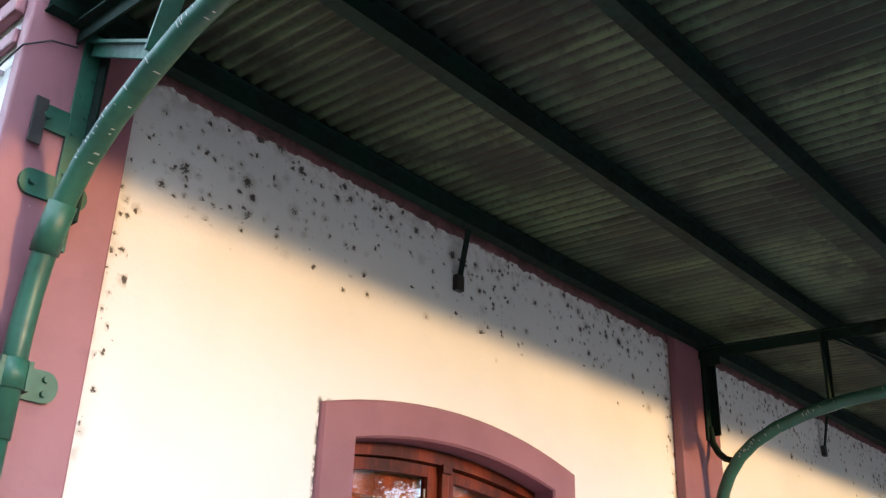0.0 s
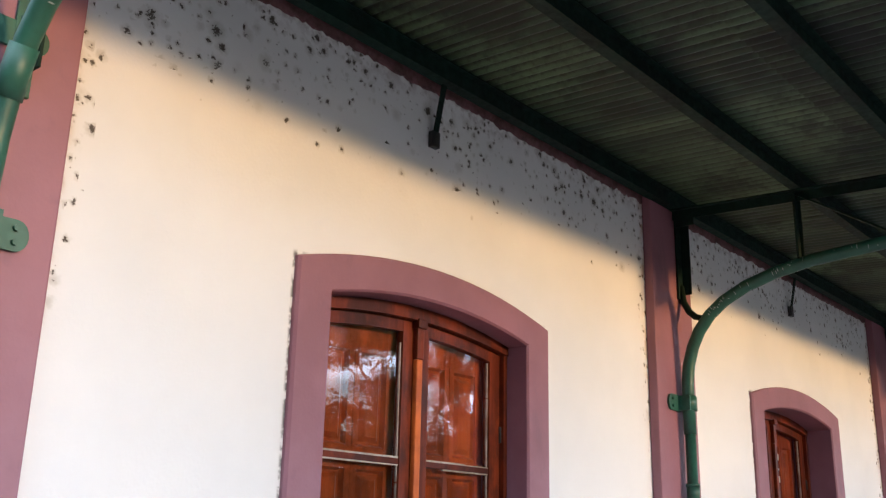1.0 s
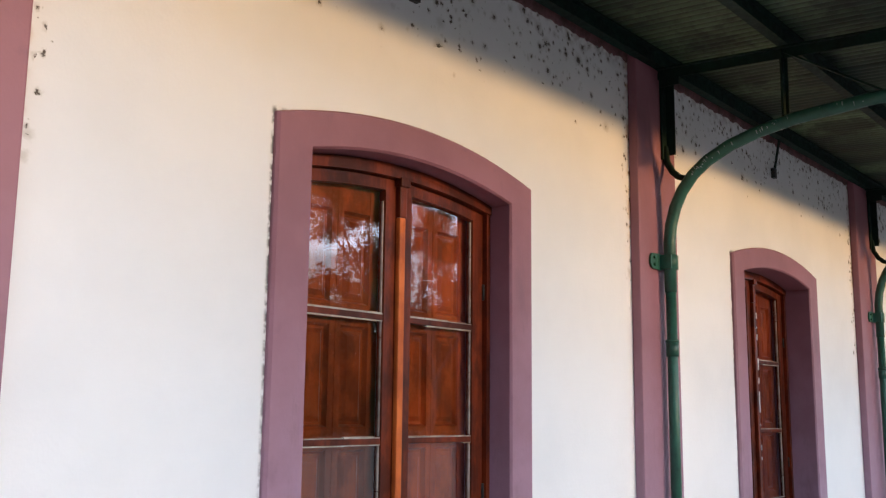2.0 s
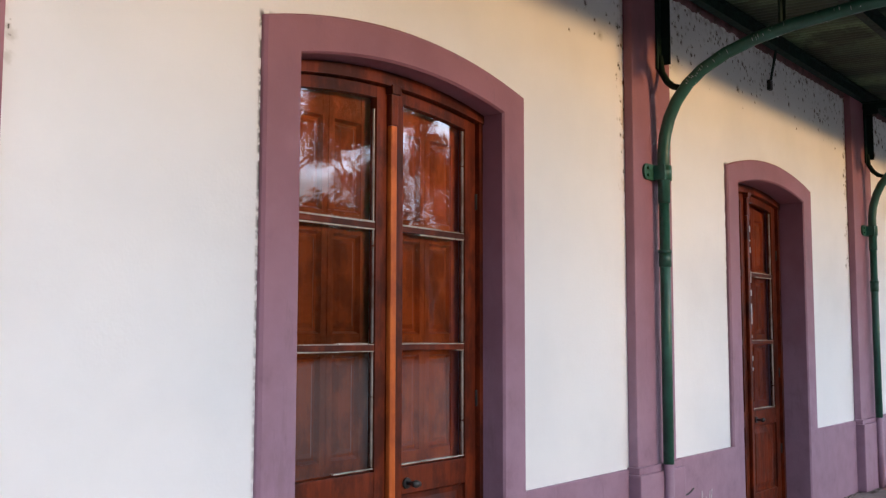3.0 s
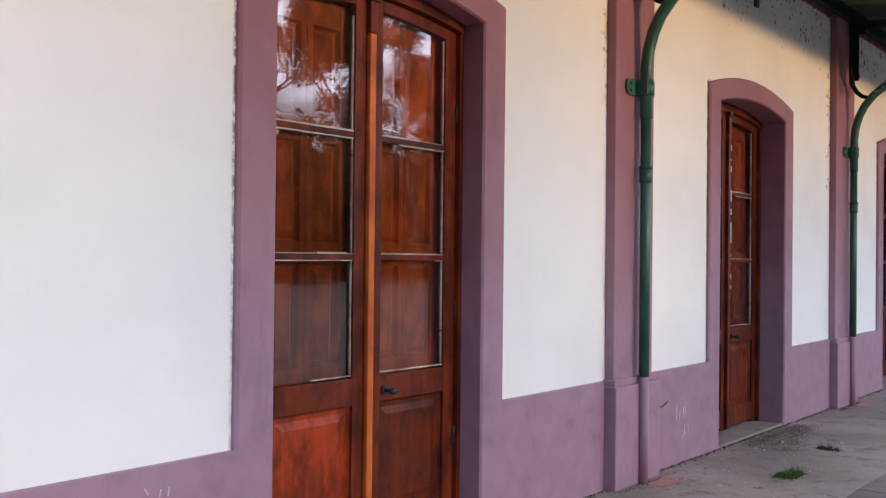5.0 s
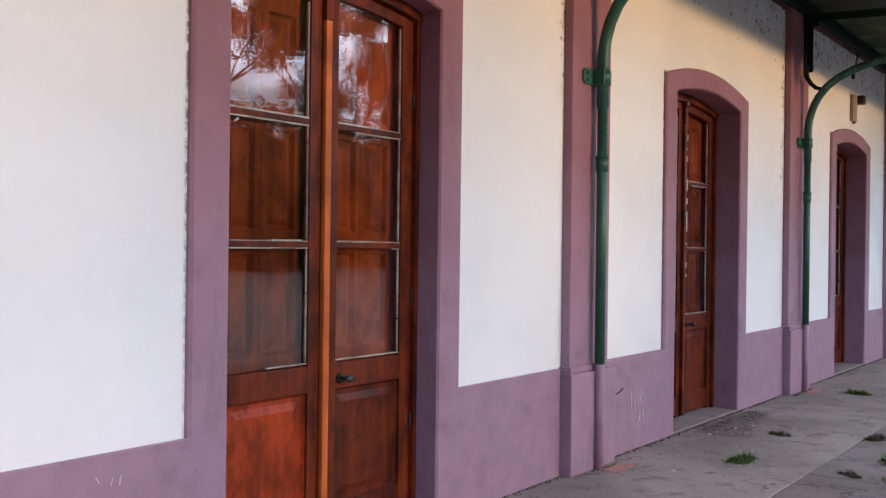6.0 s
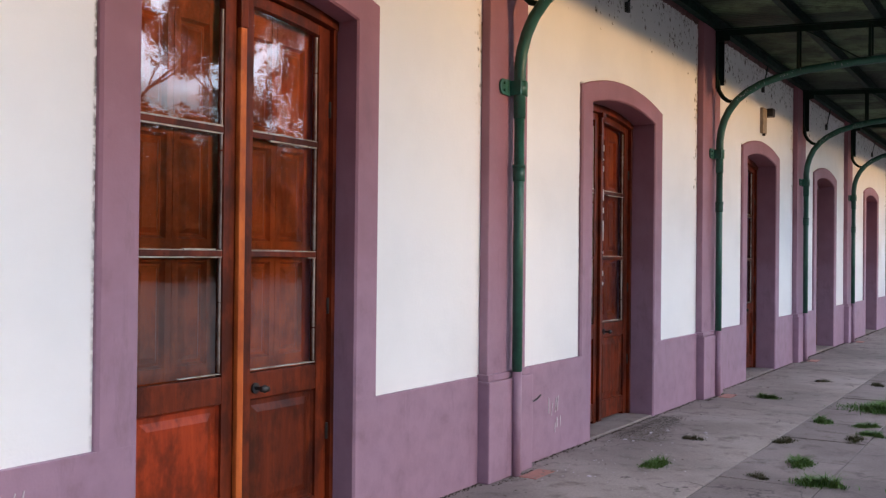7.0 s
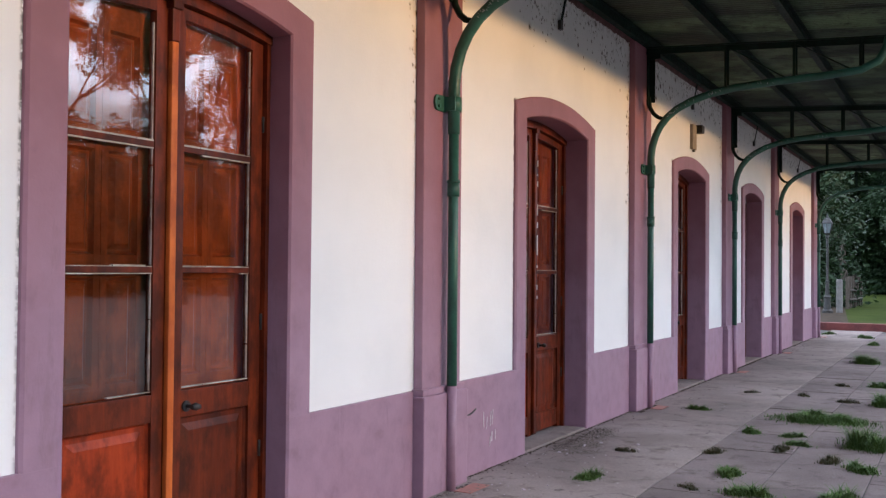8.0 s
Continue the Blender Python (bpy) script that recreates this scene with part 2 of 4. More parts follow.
def sheet_material():
    """Greenish weathered iron; the grooves' shade is painted in along with soot and rust."""
    m, n, l, b = material("corrugated_iron", (0.2, 0.2, 0.13), 0.6, 0.1)
    v = coords(n, l, (1, 0.35, 1))
    sep = n.new("ShaderNodeSeparateXYZ")
    l.new(coords(n, l), sep.inputs[0])
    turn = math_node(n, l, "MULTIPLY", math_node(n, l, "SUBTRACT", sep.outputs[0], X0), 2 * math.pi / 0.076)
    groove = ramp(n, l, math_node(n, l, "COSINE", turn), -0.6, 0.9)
    broad, mid = noise_tex(n, l, v, 1.3, 5), noise_tex(n, l, v, 9, 6)
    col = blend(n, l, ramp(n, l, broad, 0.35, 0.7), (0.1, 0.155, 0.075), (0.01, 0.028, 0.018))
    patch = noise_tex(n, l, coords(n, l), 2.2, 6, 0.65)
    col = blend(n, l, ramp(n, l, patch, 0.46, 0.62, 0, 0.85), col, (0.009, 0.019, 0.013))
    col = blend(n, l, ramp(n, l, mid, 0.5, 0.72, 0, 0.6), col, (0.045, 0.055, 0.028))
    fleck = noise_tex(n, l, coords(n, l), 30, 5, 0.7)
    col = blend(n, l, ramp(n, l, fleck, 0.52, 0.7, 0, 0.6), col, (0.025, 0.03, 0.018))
    # groove shading put into the colour, broken up by flecks of dirt
    shade_and_dirt = math_node(n, l, "MULTIPLY", groove, ramp(n, l, fleck, 0.3, 0.65, 0.5, 0.97))
    col = blend(n, l, shade_and_dirt, col, (0.012, 0.015, 0.011))
    hsv = n.new("ShaderNodeHueSaturation")
    l.new(ramp(n, l, n.new("ShaderNodeNewGeometry").outputs["Random Per Island"], 0, 1, 0.55, 1.35), hsv.inputs["Value"])
    l.new(col, hsv.inputs["Color"])
    l.new(hsv.outputs[0], b.inputs["Base Color"])
    bump(n, l, b, mid, 0.3, 0.006)
    return m


def paving_material(name, light, mid_tone, soil):
    """Worn concrete: broad tone, blotches of soil, pale crumbs and hairline cracks."""
    m, n, l, b = material(name, light, 0.92, 0, 0.1)
    pos = n.new("ShaderNodeNewGeometry").outputs["Position"]
    broad, mid, fine = noise_tex(n, l, pos, 0.8, 6, 0.6), noise_tex(n, l, pos, 4.5, 7, 0.65), noise_tex(n, l, pos, 55, 5)
    col = blend(n, l, ramp(n, l, broad, 0.35, 0.65), light, mid_tone)
    col = blend(n, l, ramp(n, l, mid, 0.5, 0.72, 0, 0.7), col, soil)
    col = blend(n, l, ramp(n, l, fine, 0.3, 0.7, 0.25, 0), col, soil)
    pale = math_node(n, l, "MULTIPLY", ramp(n, l, noise_tex(n, l, pos, 16, 5, 0.7), 0.66, 0.72), ramp(n, l, noise_tex(n, l, pos, 1.1, 2), 0.5, 0.62))
    col = blend(n, l, math_node(n, l, "MULTIPLY", pale, 0.7), col, (0.6, 0.57, 0.54))
    crack = node(n, "ShaderNodeTexVoronoi", Scale=0.7)
    crack.feature = "DISTANCE_TO_EDGE"
    bent = n.new("ShaderNodeVectorMath")
    bent.operation = "ADD"
    wob = node(n, "ShaderNodeTexNoise", Scale=2.5, Detail=6.0)
    l.new(pos, wob.inputs["Vector"])
    half = n.new("ShaderNodeVectorMath")
    half.operation = "SCALE"
    half.inputs["Scale"].default_value = 0.5
    l.new(wob.outputs["Color"], half.inputs[0])
    l.new(pos, bent.inputs[0])
    l.new(half.outputs[0], bent.inputs[1])
    l.new(bent.outputs[0], crack.inputs["Vector"])
    line = math_node(n, l, "MULTIPLY", ramp(n, l, crack.outputs["Distance"], 0.0, 0.006, 1, 0), ramp(n, l, noise_tex(n, l, pos, 0.9, 2), 0.5, 0.6))
    col = blend(n, l, math_node(n, l, "MULTIPLY", line, 0.8), col, (0.06, 0.05, 0.045))
    hsv = n.new("ShaderNodeHueSaturation")
    l.new(ramp(n, l, n.new("ShaderNodeObjectInfo").outputs["Random"], 0, 1, 0.9, 1.1), hsv.inputs["Value"])
    l.new(col, hsv.inputs["Color"])
    l.new(hsv.outputs[0], b.inputs["Base Color"])
    bump(n, l, b, math_node(n, l, "ADD", math_node(n, l, "MULTIPLY", fine, 0.4), mid), 0.5, 0.012)
    return m


CONCRETE = paving_material("worn_concrete", (0.34, 0.278, 0.256), (0.24, 0.197, 0.182), (0.1, 0.078, 0.066))
PAVER = paving_material("paving_slab", (0.24, 0.196, 0.186), (0.17, 0.137, 0.13), (0.075, 0.058, 0.05))
JOINT = two_tone("earth_joint", (0.07, 0.06, 0.05), (0.04, 0.035, 0.03), 3, 40, 0.95)
BALLAST = two_tone("track_gravel", (0.13, 0.105, 0.085), (0.07, 0.06, 0.05), 0.7, 25, 0.95, 0, 0.8)
SOIL = two_tone("dark_soil", (0.07, 0.052, 0.038), (0.035, 0.028, 0.02), 2, 25, 0.95, 0, 0.8, (1, 1, 1), 0.05)
BRICK = two_tone("brick_red", (0.46, 0.19, 0.15), (0.34, 0.17, 0.14), 5, 40, 0.85)
BRICK_DARK = two_tone("kerb_brick", (0.2, 0.055, 0.05), (0.1, 0.035, 0.035), 2, 30, 0.85)
LAWN = two_tone("lawn", (0.046, 0.06, 0.012), (0.026, 0.038, 0.008), 0.6, 18, 0.95, 0, 0.8, (1, 1, 1), 0.03)
BLADE = leaf_material("grass_blade", (0.04, 0.09, 0.014), (0.1, 0.16, 0.035))
DRY_BLADE = leaf_material("dry_weed", (0.05, 0.055, 0.02), (0.09, 0.075, 0.04))
LEAF = leaf_material("dark_leaf", (0.012, 0.028, 0.009), (0.022, 0.044, 0.014))
LEAF_FINE = leaf_material("fine_leaf", (0.03, 0.06, 0.02), (0.07, 0.1, 0.03))
BARK = two_tone("bark", (0.09, 0.07, 0.055), (0.05, 0.04, 0.03), 4, 20, 0.9, 0, 0.8, (3, 3, 0.6))
DEBRIS = leaf_material("dry_debris", (0.1, 0.07, 0.05), (0.3, 0.27, 0.24))
CHALK = two_tone("pale_mauve", (0.62, 0.56, 0.58), (0.45, 0.36, 0.4), 20, 60, 0.9)
CHALK_WHITE = two_tone("bare_white", (0.8, 0.78, 0.74), (0.6, 0.56, 0.5), 20, 60, 0.8)
FIXTURE = two_tone("aged_fixture", (0.38, 0.31, 0.22), (0.25, 0.2, 0.15), 8, 40, 0.6)
FROST = two_tone("lamp_glass", (0.2, 0.23, 0.25), (0.14, 0.17, 0.18), 6, 40, 0.25)
STONE_POST = two_tone("pale_post", (0.2, 0.19, 0.18), (0.13, 0.12, 0.115), 5, 30, 0.9)


# ---- mesh helpers ----
def box(bm, x0, x1, y0, y1, z0, z1, bevel=0.0):
    vs = [bm.verts.new((x, y, z)) for x in (x0, x1) for y in (y0, y1) for z in (z0, z1)]
    faces = [bm.faces.new([vs[i] for i in q]) for q in ((0, 1, 3, 2), (4, 6, 7, 5), (0, 4, 5, 1), (2, 3, 7, 6), (0, 2, 6, 4), (1, 5, 7, 3))]
    if bevel:
        bmesh.ops.bevel(bm, geom=list({e for f in faces for e in f.edges}), offset=bevel, segments=2, affect="EDGES", profile=0.6)
    return bm


def boxed(*args, bevel=0.0):
    return box(bmesh.new(), *args, bevel=bevel)


def tube(bm, pts, radii, sides=12, caps=True):
    """A round pipe along the points."""
    pts = [Vector(p) for p in pts]
    if isinstance(radii, (int, float)):
        radii = [radii] * len(pts)
    rings, side = [], None
    for i, p in enumerate(pts):
        d = (pts[min(i + 1, len(pts) - 1)] - pts[max(i - 1, 0)]).normalized()
        if side is None:
            side = d.orthogonal().normalized()
        side = (side - d * side.dot(d)).normalized()
        up = d.cross(side)
        rings.append([bm.verts.new(p + radii[i] * (math.cos(a) * side + math.sin(a) * up)) for a in (2 * math.pi * k / sides for k in range(sides))])
    for a, b in zip(rings, rings[1:]):
        for k in range(sides):
            f = bm.faces.new((a[k], a[(k + 1) % sides], b[(k + 1) % sides], b[k]))
            f.smooth = True
    if caps:
        bm.faces.new(rings[0][::-1])
        bm.faces.new(rings[-1])
    return bm


def lathe(bm, x, y, profile, sides=16):
    """Rings round an upright axis; profile: (radius, z)."""
    rings = [[bm.verts.new((x + r * math.cos(a), y + r * math.sin(a), z)) for a in (2 * math.pi * k / sides for k in range(sides))] for r, z in profile]
    for a, b in zip(rings, rings[1:]):
        for k in range(sides):
            bm.faces.new((a[k], a[(k + 1) % sides], b[(k + 1) % sides], b[k]))
    bm.faces.new(rings[0][::-1])
    bm.faces.new(rings[-1])
    return bm


def bar(bm, a, b, w, h, up=(1, 0, 0)):
    """A straight flat bar from a to b; w across along 'up', h the other way."""
    a, b, up = Vector(a), Vector(b), Vector(up)
    d = (b - a).normalized()
    up = (up - d * up.dot(d)).normalized()
    s = d.cross(up)
    ring = [[bm.verts.new(p + up * i * w / 2 + s * j * h / 2) for i, j in ((-1, -1), (1, -1), (1, 1), (-1, 1))] for p in (a, b)]
    for k in range(4):
        bm.faces.new((ring[0][k], ring[0][(k + 1) % 4], ring[1][(k + 1) % 4], ring[1][k]))
    bm.faces.new(ring[0][::-1])
    bm.faces.new(ring[1])
    return bm


def mesh_of(name, bm, mat):
    bmesh.ops.recalc_face_normals(bm, faces=bm.faces)
    me = bpy.data.meshes.new(name)
    bm.to_mesh(me)
    bm.free()
    me.materials.append(mat)
    return me


def part(name, bm, mat, parent=None, label=""):
    ob = new(name, mesh_of(name, bm, mat))
    ob.parent = parent
    if label:
        ob["label"] = label
    return ob


def thing(name, label, category, group="", kind="", at=(0, 0, 0)):
    ob = tagged(new(name), label, category, group, kind)
    ob.location = at
    return ob


def arch(x, half, spring, crown):
    """Height of a segmental arch at x from its middle."""
    rise = crown - spring
    r = (half * half + rise * rise) / (2 * rise)
    return crown - r + math.sqrt(max(r * r - x * x, 0))


# ---- the building ----
X1 = PILS[-1] + 0.55
WALL_TOP, WALL_BACK, DADO = 5.2, 0.42, 0.72


def outer_arch(x):
    return arch(x, OUT_HALF, 2.965, 3.105)


def inner_arch(x):
    return arch(x, IN_HALF, 2.84, 2.93)


def quad(bm, pts):
    bm.faces.new([bm.verts.new(p) for p in pts])


def front_wall():
    bm = bmesh.new()
    edges = [X0] + [e for d in DOORS for e in (d - OUT_HALF, d + OUT_HALF)] + [X1]
    for a, b in zip(edges[::2], edges[1::2]):
        box(bm, a, b, 0, WALL_BACK, 0, WALL_TOP)
    steps = 20
    for d in DOORS:
        xs = [d - OUT_HALF + 2 * OUT_HALF * i / steps for i in range(steps + 1)]
        for a, b in zip(xs, xs[1:]):
            za, zb = outer_arch(a - d), outer_arch(b - d)
            quad(bm, [(a, 0, za), (b, 0, zb), (b, 0, WALL_TOP), (a, 0, WALL_TOP)])
            quad(bm, [(a, WALL_BACK, za), (a, WALL_BACK, WALL_TOP), (b, WALL_BACK, WALL_TOP), (b, WALL_BACK, zb)])
            quad(bm, [(a, 0, za), (a, WALL_BACK, za), (b, WALL_BACK, zb), (b, 0, zb)])
    bmesh.ops.remove_doubles(bm, verts=bm.verts, dist=1e-5)
    ob = part("wall_front", bm, PLASTER)
    return tagged(ob, "white plastered station wall with mildew spots under the canopy", "wall", kind="structure")


front_wall()
for name, args, label in (
        ("wall_end_west", (X0, X0 + 0.4, WALL_BACK, 8.0, 0, WALL_TOP), "white plastered end wall of the station"),
        ("wall_end_east", (X1 - 0.4, X1, WALL_BACK, 8.0, 0, WALL_TOP), "white plastered far end wall of the station"),
        ("wall_back", (X0, X1, 8.0, 8.4, 0, WALL_TOP), "plain plastered back wall of the station"),
        ("roof", (X0 - 0.15, X1 + 0.15, -0.12, 8.55, WALL_TOP, WALL_TOP + 0.2), "flat roof slab with a projecting edge")):
    tagged(part(name, boxed(*args, bevel=0.01), PLASTER if name != "roof" else MAUVE), label, "roof" if name == "roof" else "wall", kind="structure")

# mauve mouldings round the eaves of the end wall
for z0, z1, d in ((3.98, 4.05, 0.03), (4.12, 4.2, 0.05), (4.28, 4.42, 0.09)):
    tagged(part("trim", boxed(X0 - d, X0 - 0.003, 0.01, 8.2, z0, z1, bevel=0.012), MAUVE), "mauve painted cornice moulding on the end wall", "trim", "cornice mouldings", "structure")

# mauve band along the wall's top, its lower edge broken and peeling
def top_band(a, b, seed):
    bm = bmesh.new()
    n = int((b - a) / 0.022)
    cols = []
    for i in range(n + 1):
        x = a + (b - a) * i / n
        low = 4.1 + 0.012 * noise.noise((x * 1.7, seed, 0)) + 0.02 * noise.noise((x * 9, seed, 3)) + 0.018 * noise.noise((x * 31, seed, 7))
        cols.append([bm.verts.new(p) for p in ((x, -0.001, low), (x, -0.008, low + 0.004), (x, -0.014, 4.17), (x, -0.014, 4.32), (x, -0.001, 4.32))])
    for p, q in zip(cols, cols[1:]):
        for k in range(4):
            bm.faces.new((p[k], p[k + 1], q[k + 1], q[k]))
    return part("trim", bm, BAND)


for k in range(5):
    tagged(top_band(PILS[k] + PIL_W[k] + 0.005, PILS[k + 1] - 0.005, k), "stained peeling mauve band along the top of the wall", "trim", "wall top bands", "structure")


def surround():
    """The painted plaster frame round a doorway, with its reveal."""
    bm = bmesh.new()
    n = 18
    inner = [(-IN_HALF, 0), (-IN_HALF, 1.0), (-IN_HALF, 2.0)] + [(x, inner_arch(x)) for x in (-IN_HALF + 2 * IN_HALF * i / n for i in range(n + 1))] + [(IN_HALF, 2.0), (IN_HALF, 1.0), (IN_HALF, 0)]
    outer = [(-OUT_HALF, 0), (-OUT_HALF, 1.0), (-OUT_HALF, 2.0)] + [(x, outer_arch(x)) for x in (-OUT_HALF + 2 * OUT_HALF * i / n for i in range(n + 1))] + [(OUT_HALF, 2.0), (OUT_HALF, 1.0), (OUT_HALF, 0)]
    c = 0.012
    rows = []
    for (xi, zi), (xo, zo) in zip(inner, outer):
        vx, vz = xo - xi, zo - zi
        ln = math.hypot(vx, vz)
        vx, vz = vx / ln, vz / ln
        wob = 0.004 * noise.noise((xo * 3, 0, zo * 3))
        prof = [(xo - 0.002, 0.1, zo), (xo - 0.002 + wob, -0.03 + c, zo), (xo - vx * c, -0.03, zo - vz * c), (xi + vx * c, -0.03, zi + vz * c), (xi, -0.03 + c, zi), (xi, WALL_BACK, zi)]
        rows.append([bm.verts.new(p) for p in prof])
    for a, b in zip(rows, rows[1:]):
        for i in range(5):
            bm.faces.new((a[i], a[i + 1], b[i + 1], b[i]))
    return mesh_of("door_surround", bm, MAUVE)


SURROUND = surround()
for d in DOORS:
    ob = tagged(new("trim", SURROUND), "mauve painted plaster surround of an arched doorway", "door surround", "door surrounds", "structure")
    ob.location = (d, 0, 0)

for d in DOORS:
    ob = part("doorstep", boxed(d - IN_HALF, d + IN_HALF, -0.012, WALL_BACK, -0.05, 0.012, bevel=0.006), CONCRETE)
    tagged(ob, "worn flush concrete doorstep", "doorstep", "doorsteps", "structure")

# dado between the pilasters and the door surrounds
for k in range(5):
    for a, b in ((PILS[k] + PIL_W[k] + 0.05, DOORS[k] - IN_HALF - 0.014), (DOORS[k] + IN_HALF + 0.014, PILS[k + 1] - 0.05)):
        tagged(part("baseboard", boxed(a, b, -0.0308, -0.001, 0, DADO, bevel=0.003), MAUVE), "scuffed mauve dado along the foot of the wall", "dado", "dado panels", "structure")

# pilasters
for k, x in enumerate(PILS):
    pil = thing("pilaster", "mauve painted pilaster with a thicker plinth", "pilaster", "pilasters", "structure", (x, 0, 0))
    part("shaft", boxed(0, PIL_W[k], -0.07, -0.001, DADO, 4.32, bevel=0.01), MAUVE, pil)
    bm = boxed(-0.045, PIL_W[k] + 0.045, -0.115, -0.001, 0, DADO - 0.035, bevel=0.012)
    box(bm, -0.025, PIL_W[k] + 0.025, -0.095, -0.001, DADO - 0.036, DADO + 0.01, bevel=0.008)
    part("plinth", bm, MAUVE, pil)

# ---- canopy ----
SLOPE, SHEET_Z, EDGE = 0.05, 4.235, -3.0


def sheet_z(y):
    return SHEET_Z + SLOPE * y


def canopy_roof():
    """Overlapping corrugated sheets, ten waves each, on one slope."""
    bm = bmesh.new()
    pitch, waves, seg = 0.076, 10, 8
    x, k, rnd = X0 + 0.02, 0, random.Random(4)
    while x < X1 + 0.9:
        lift = (0.0, 0.006)[k % 2]
        skew = rnd.uniform(-0.004, 0.004)
        for ya, yb, dz in ((0.0, -1.62, 0.0), (-1.5, EDGE - rnd.uniform(0, 0.03), -0.004)):
            cols = []
            for i in range(waves * seg + seg + 1):
                px = x + i * pitch / seg
                w = 0.0125 * math.cos(2 * math.pi * (px - X0) / pitch)
                cols.append([bm.verts.new((px, y, sheet_z(y) + 0.015 + w + lift + dz + skew * y)) for y in (ya, (ya + yb) / 2, yb)])
            for a, b in zip(cols, cols[1:]):
                for j in range(2):
                    f = bm.faces.new((a[j], a[j + 1], b[j + 1], b[j]))
                    f.smooth = True
        x += pitch * waves
        k += 1
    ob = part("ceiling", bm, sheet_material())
    return tagged(ob, "weathered corrugated iron canopy sheets seen from below", "canopy roof", kind="structure")


canopy_roof()

# purlins along the canopy: angle irons
for y in (-0.1, -1.0, -1.78, -2.9):
    z = sheet_z(y)
    bm = bmesh.new()
    prof = [(-0.045, 0), (0.045, 0), (0.045, -0.008), (0.006, -0.008), (0.006, -0.105), (0.035, -0.105), (0.035, -0.113), (-0.035, -0.113), (-0.035, -0.105), (-0.006, -0.105), (-0.006, -0.008), (-0.045, -0.008)]
    ends = [[bm.verts.new((x, y + py, z + pz)) for py, pz in prof] for x in (X0 + 0.03, X1 + 0.9)]
    for k in range(len(prof)):
        bm.faces.new((ends[0][k], ends[0][(k + 1) % len(prof)], ends[1][(k + 1) % len(prof)], ends[1][k]))
    bm.faces.new(ends[0])
    bm.faces.new(ends[1][::-1])
    ob = part("purlin", bm, GREEN_SHADED)
    tagged(ob, "dark green iron purlin carrying the corrugated sheets", "beam", "canopy purlins", "structure")

ARM = [(-0.135, 2.5), (-0.135, 2.85), (-0.15, 2.97), (-0.185, 3.09), (-0.24, 3.2), (-0.325, 3.305), (-0.435, 3.39), (-0.6, 3.47), (-0.8, 3.53), (-1.05, 3.575), (-1.5, 3.61), (-2.0, 3.63), (-2.35, 3.66), (-2.52, 3.74), (-2.6, 3.88), (-2.62, 4.0)]
ARM_END = [(-0.135, 2.5), (-0.138, 2.85), (-0.155, 3.0), (-0.2, 3.18), (-0.265, 3.32), (-0.35, 3.425), (-0.5, 3.545), (-0.7, 3.655), (-0.88, 3.735), (-1.05, 3.775), (-1.5, 3.79), (-2.0, 3.77), (-2.35, 3.77), (-2.52, 3.81), (-2.6, 3.9), (-2.62, 4.0)]


def rounded_plate(x0, x1, y0, y1, z, half):
    """A flat plate along x with a rounded outer end at x1."""
    bm = bmesh.new()
    sgn = 1 if x1 > x0 else -1
    r = half * 0.8
    out = [(x0, z - half), (x1 - sgn * r, z - half)] + [(x1 - sgn * r + sgn * r * math.sin(a), z - half * math.cos(a)) for a in (math.pi * k / 8 for k in range(1, 8))] + [(x1 - sgn * r, z + half), (x0, z + half)]
    front, back = [bm.verts.new((x, y0, zz)) for x, zz in out], [bm.verts.new((x, y1, zz)) for x, zz in out]
    bm.faces.new(front)
    bm.faces.new(back[::-1])
    for k in range(len(out)):
        bm.faces.new((front[k], back[k], back[(k + 1) % len(out)], front[(k + 1) % len(out)]))
    return bm


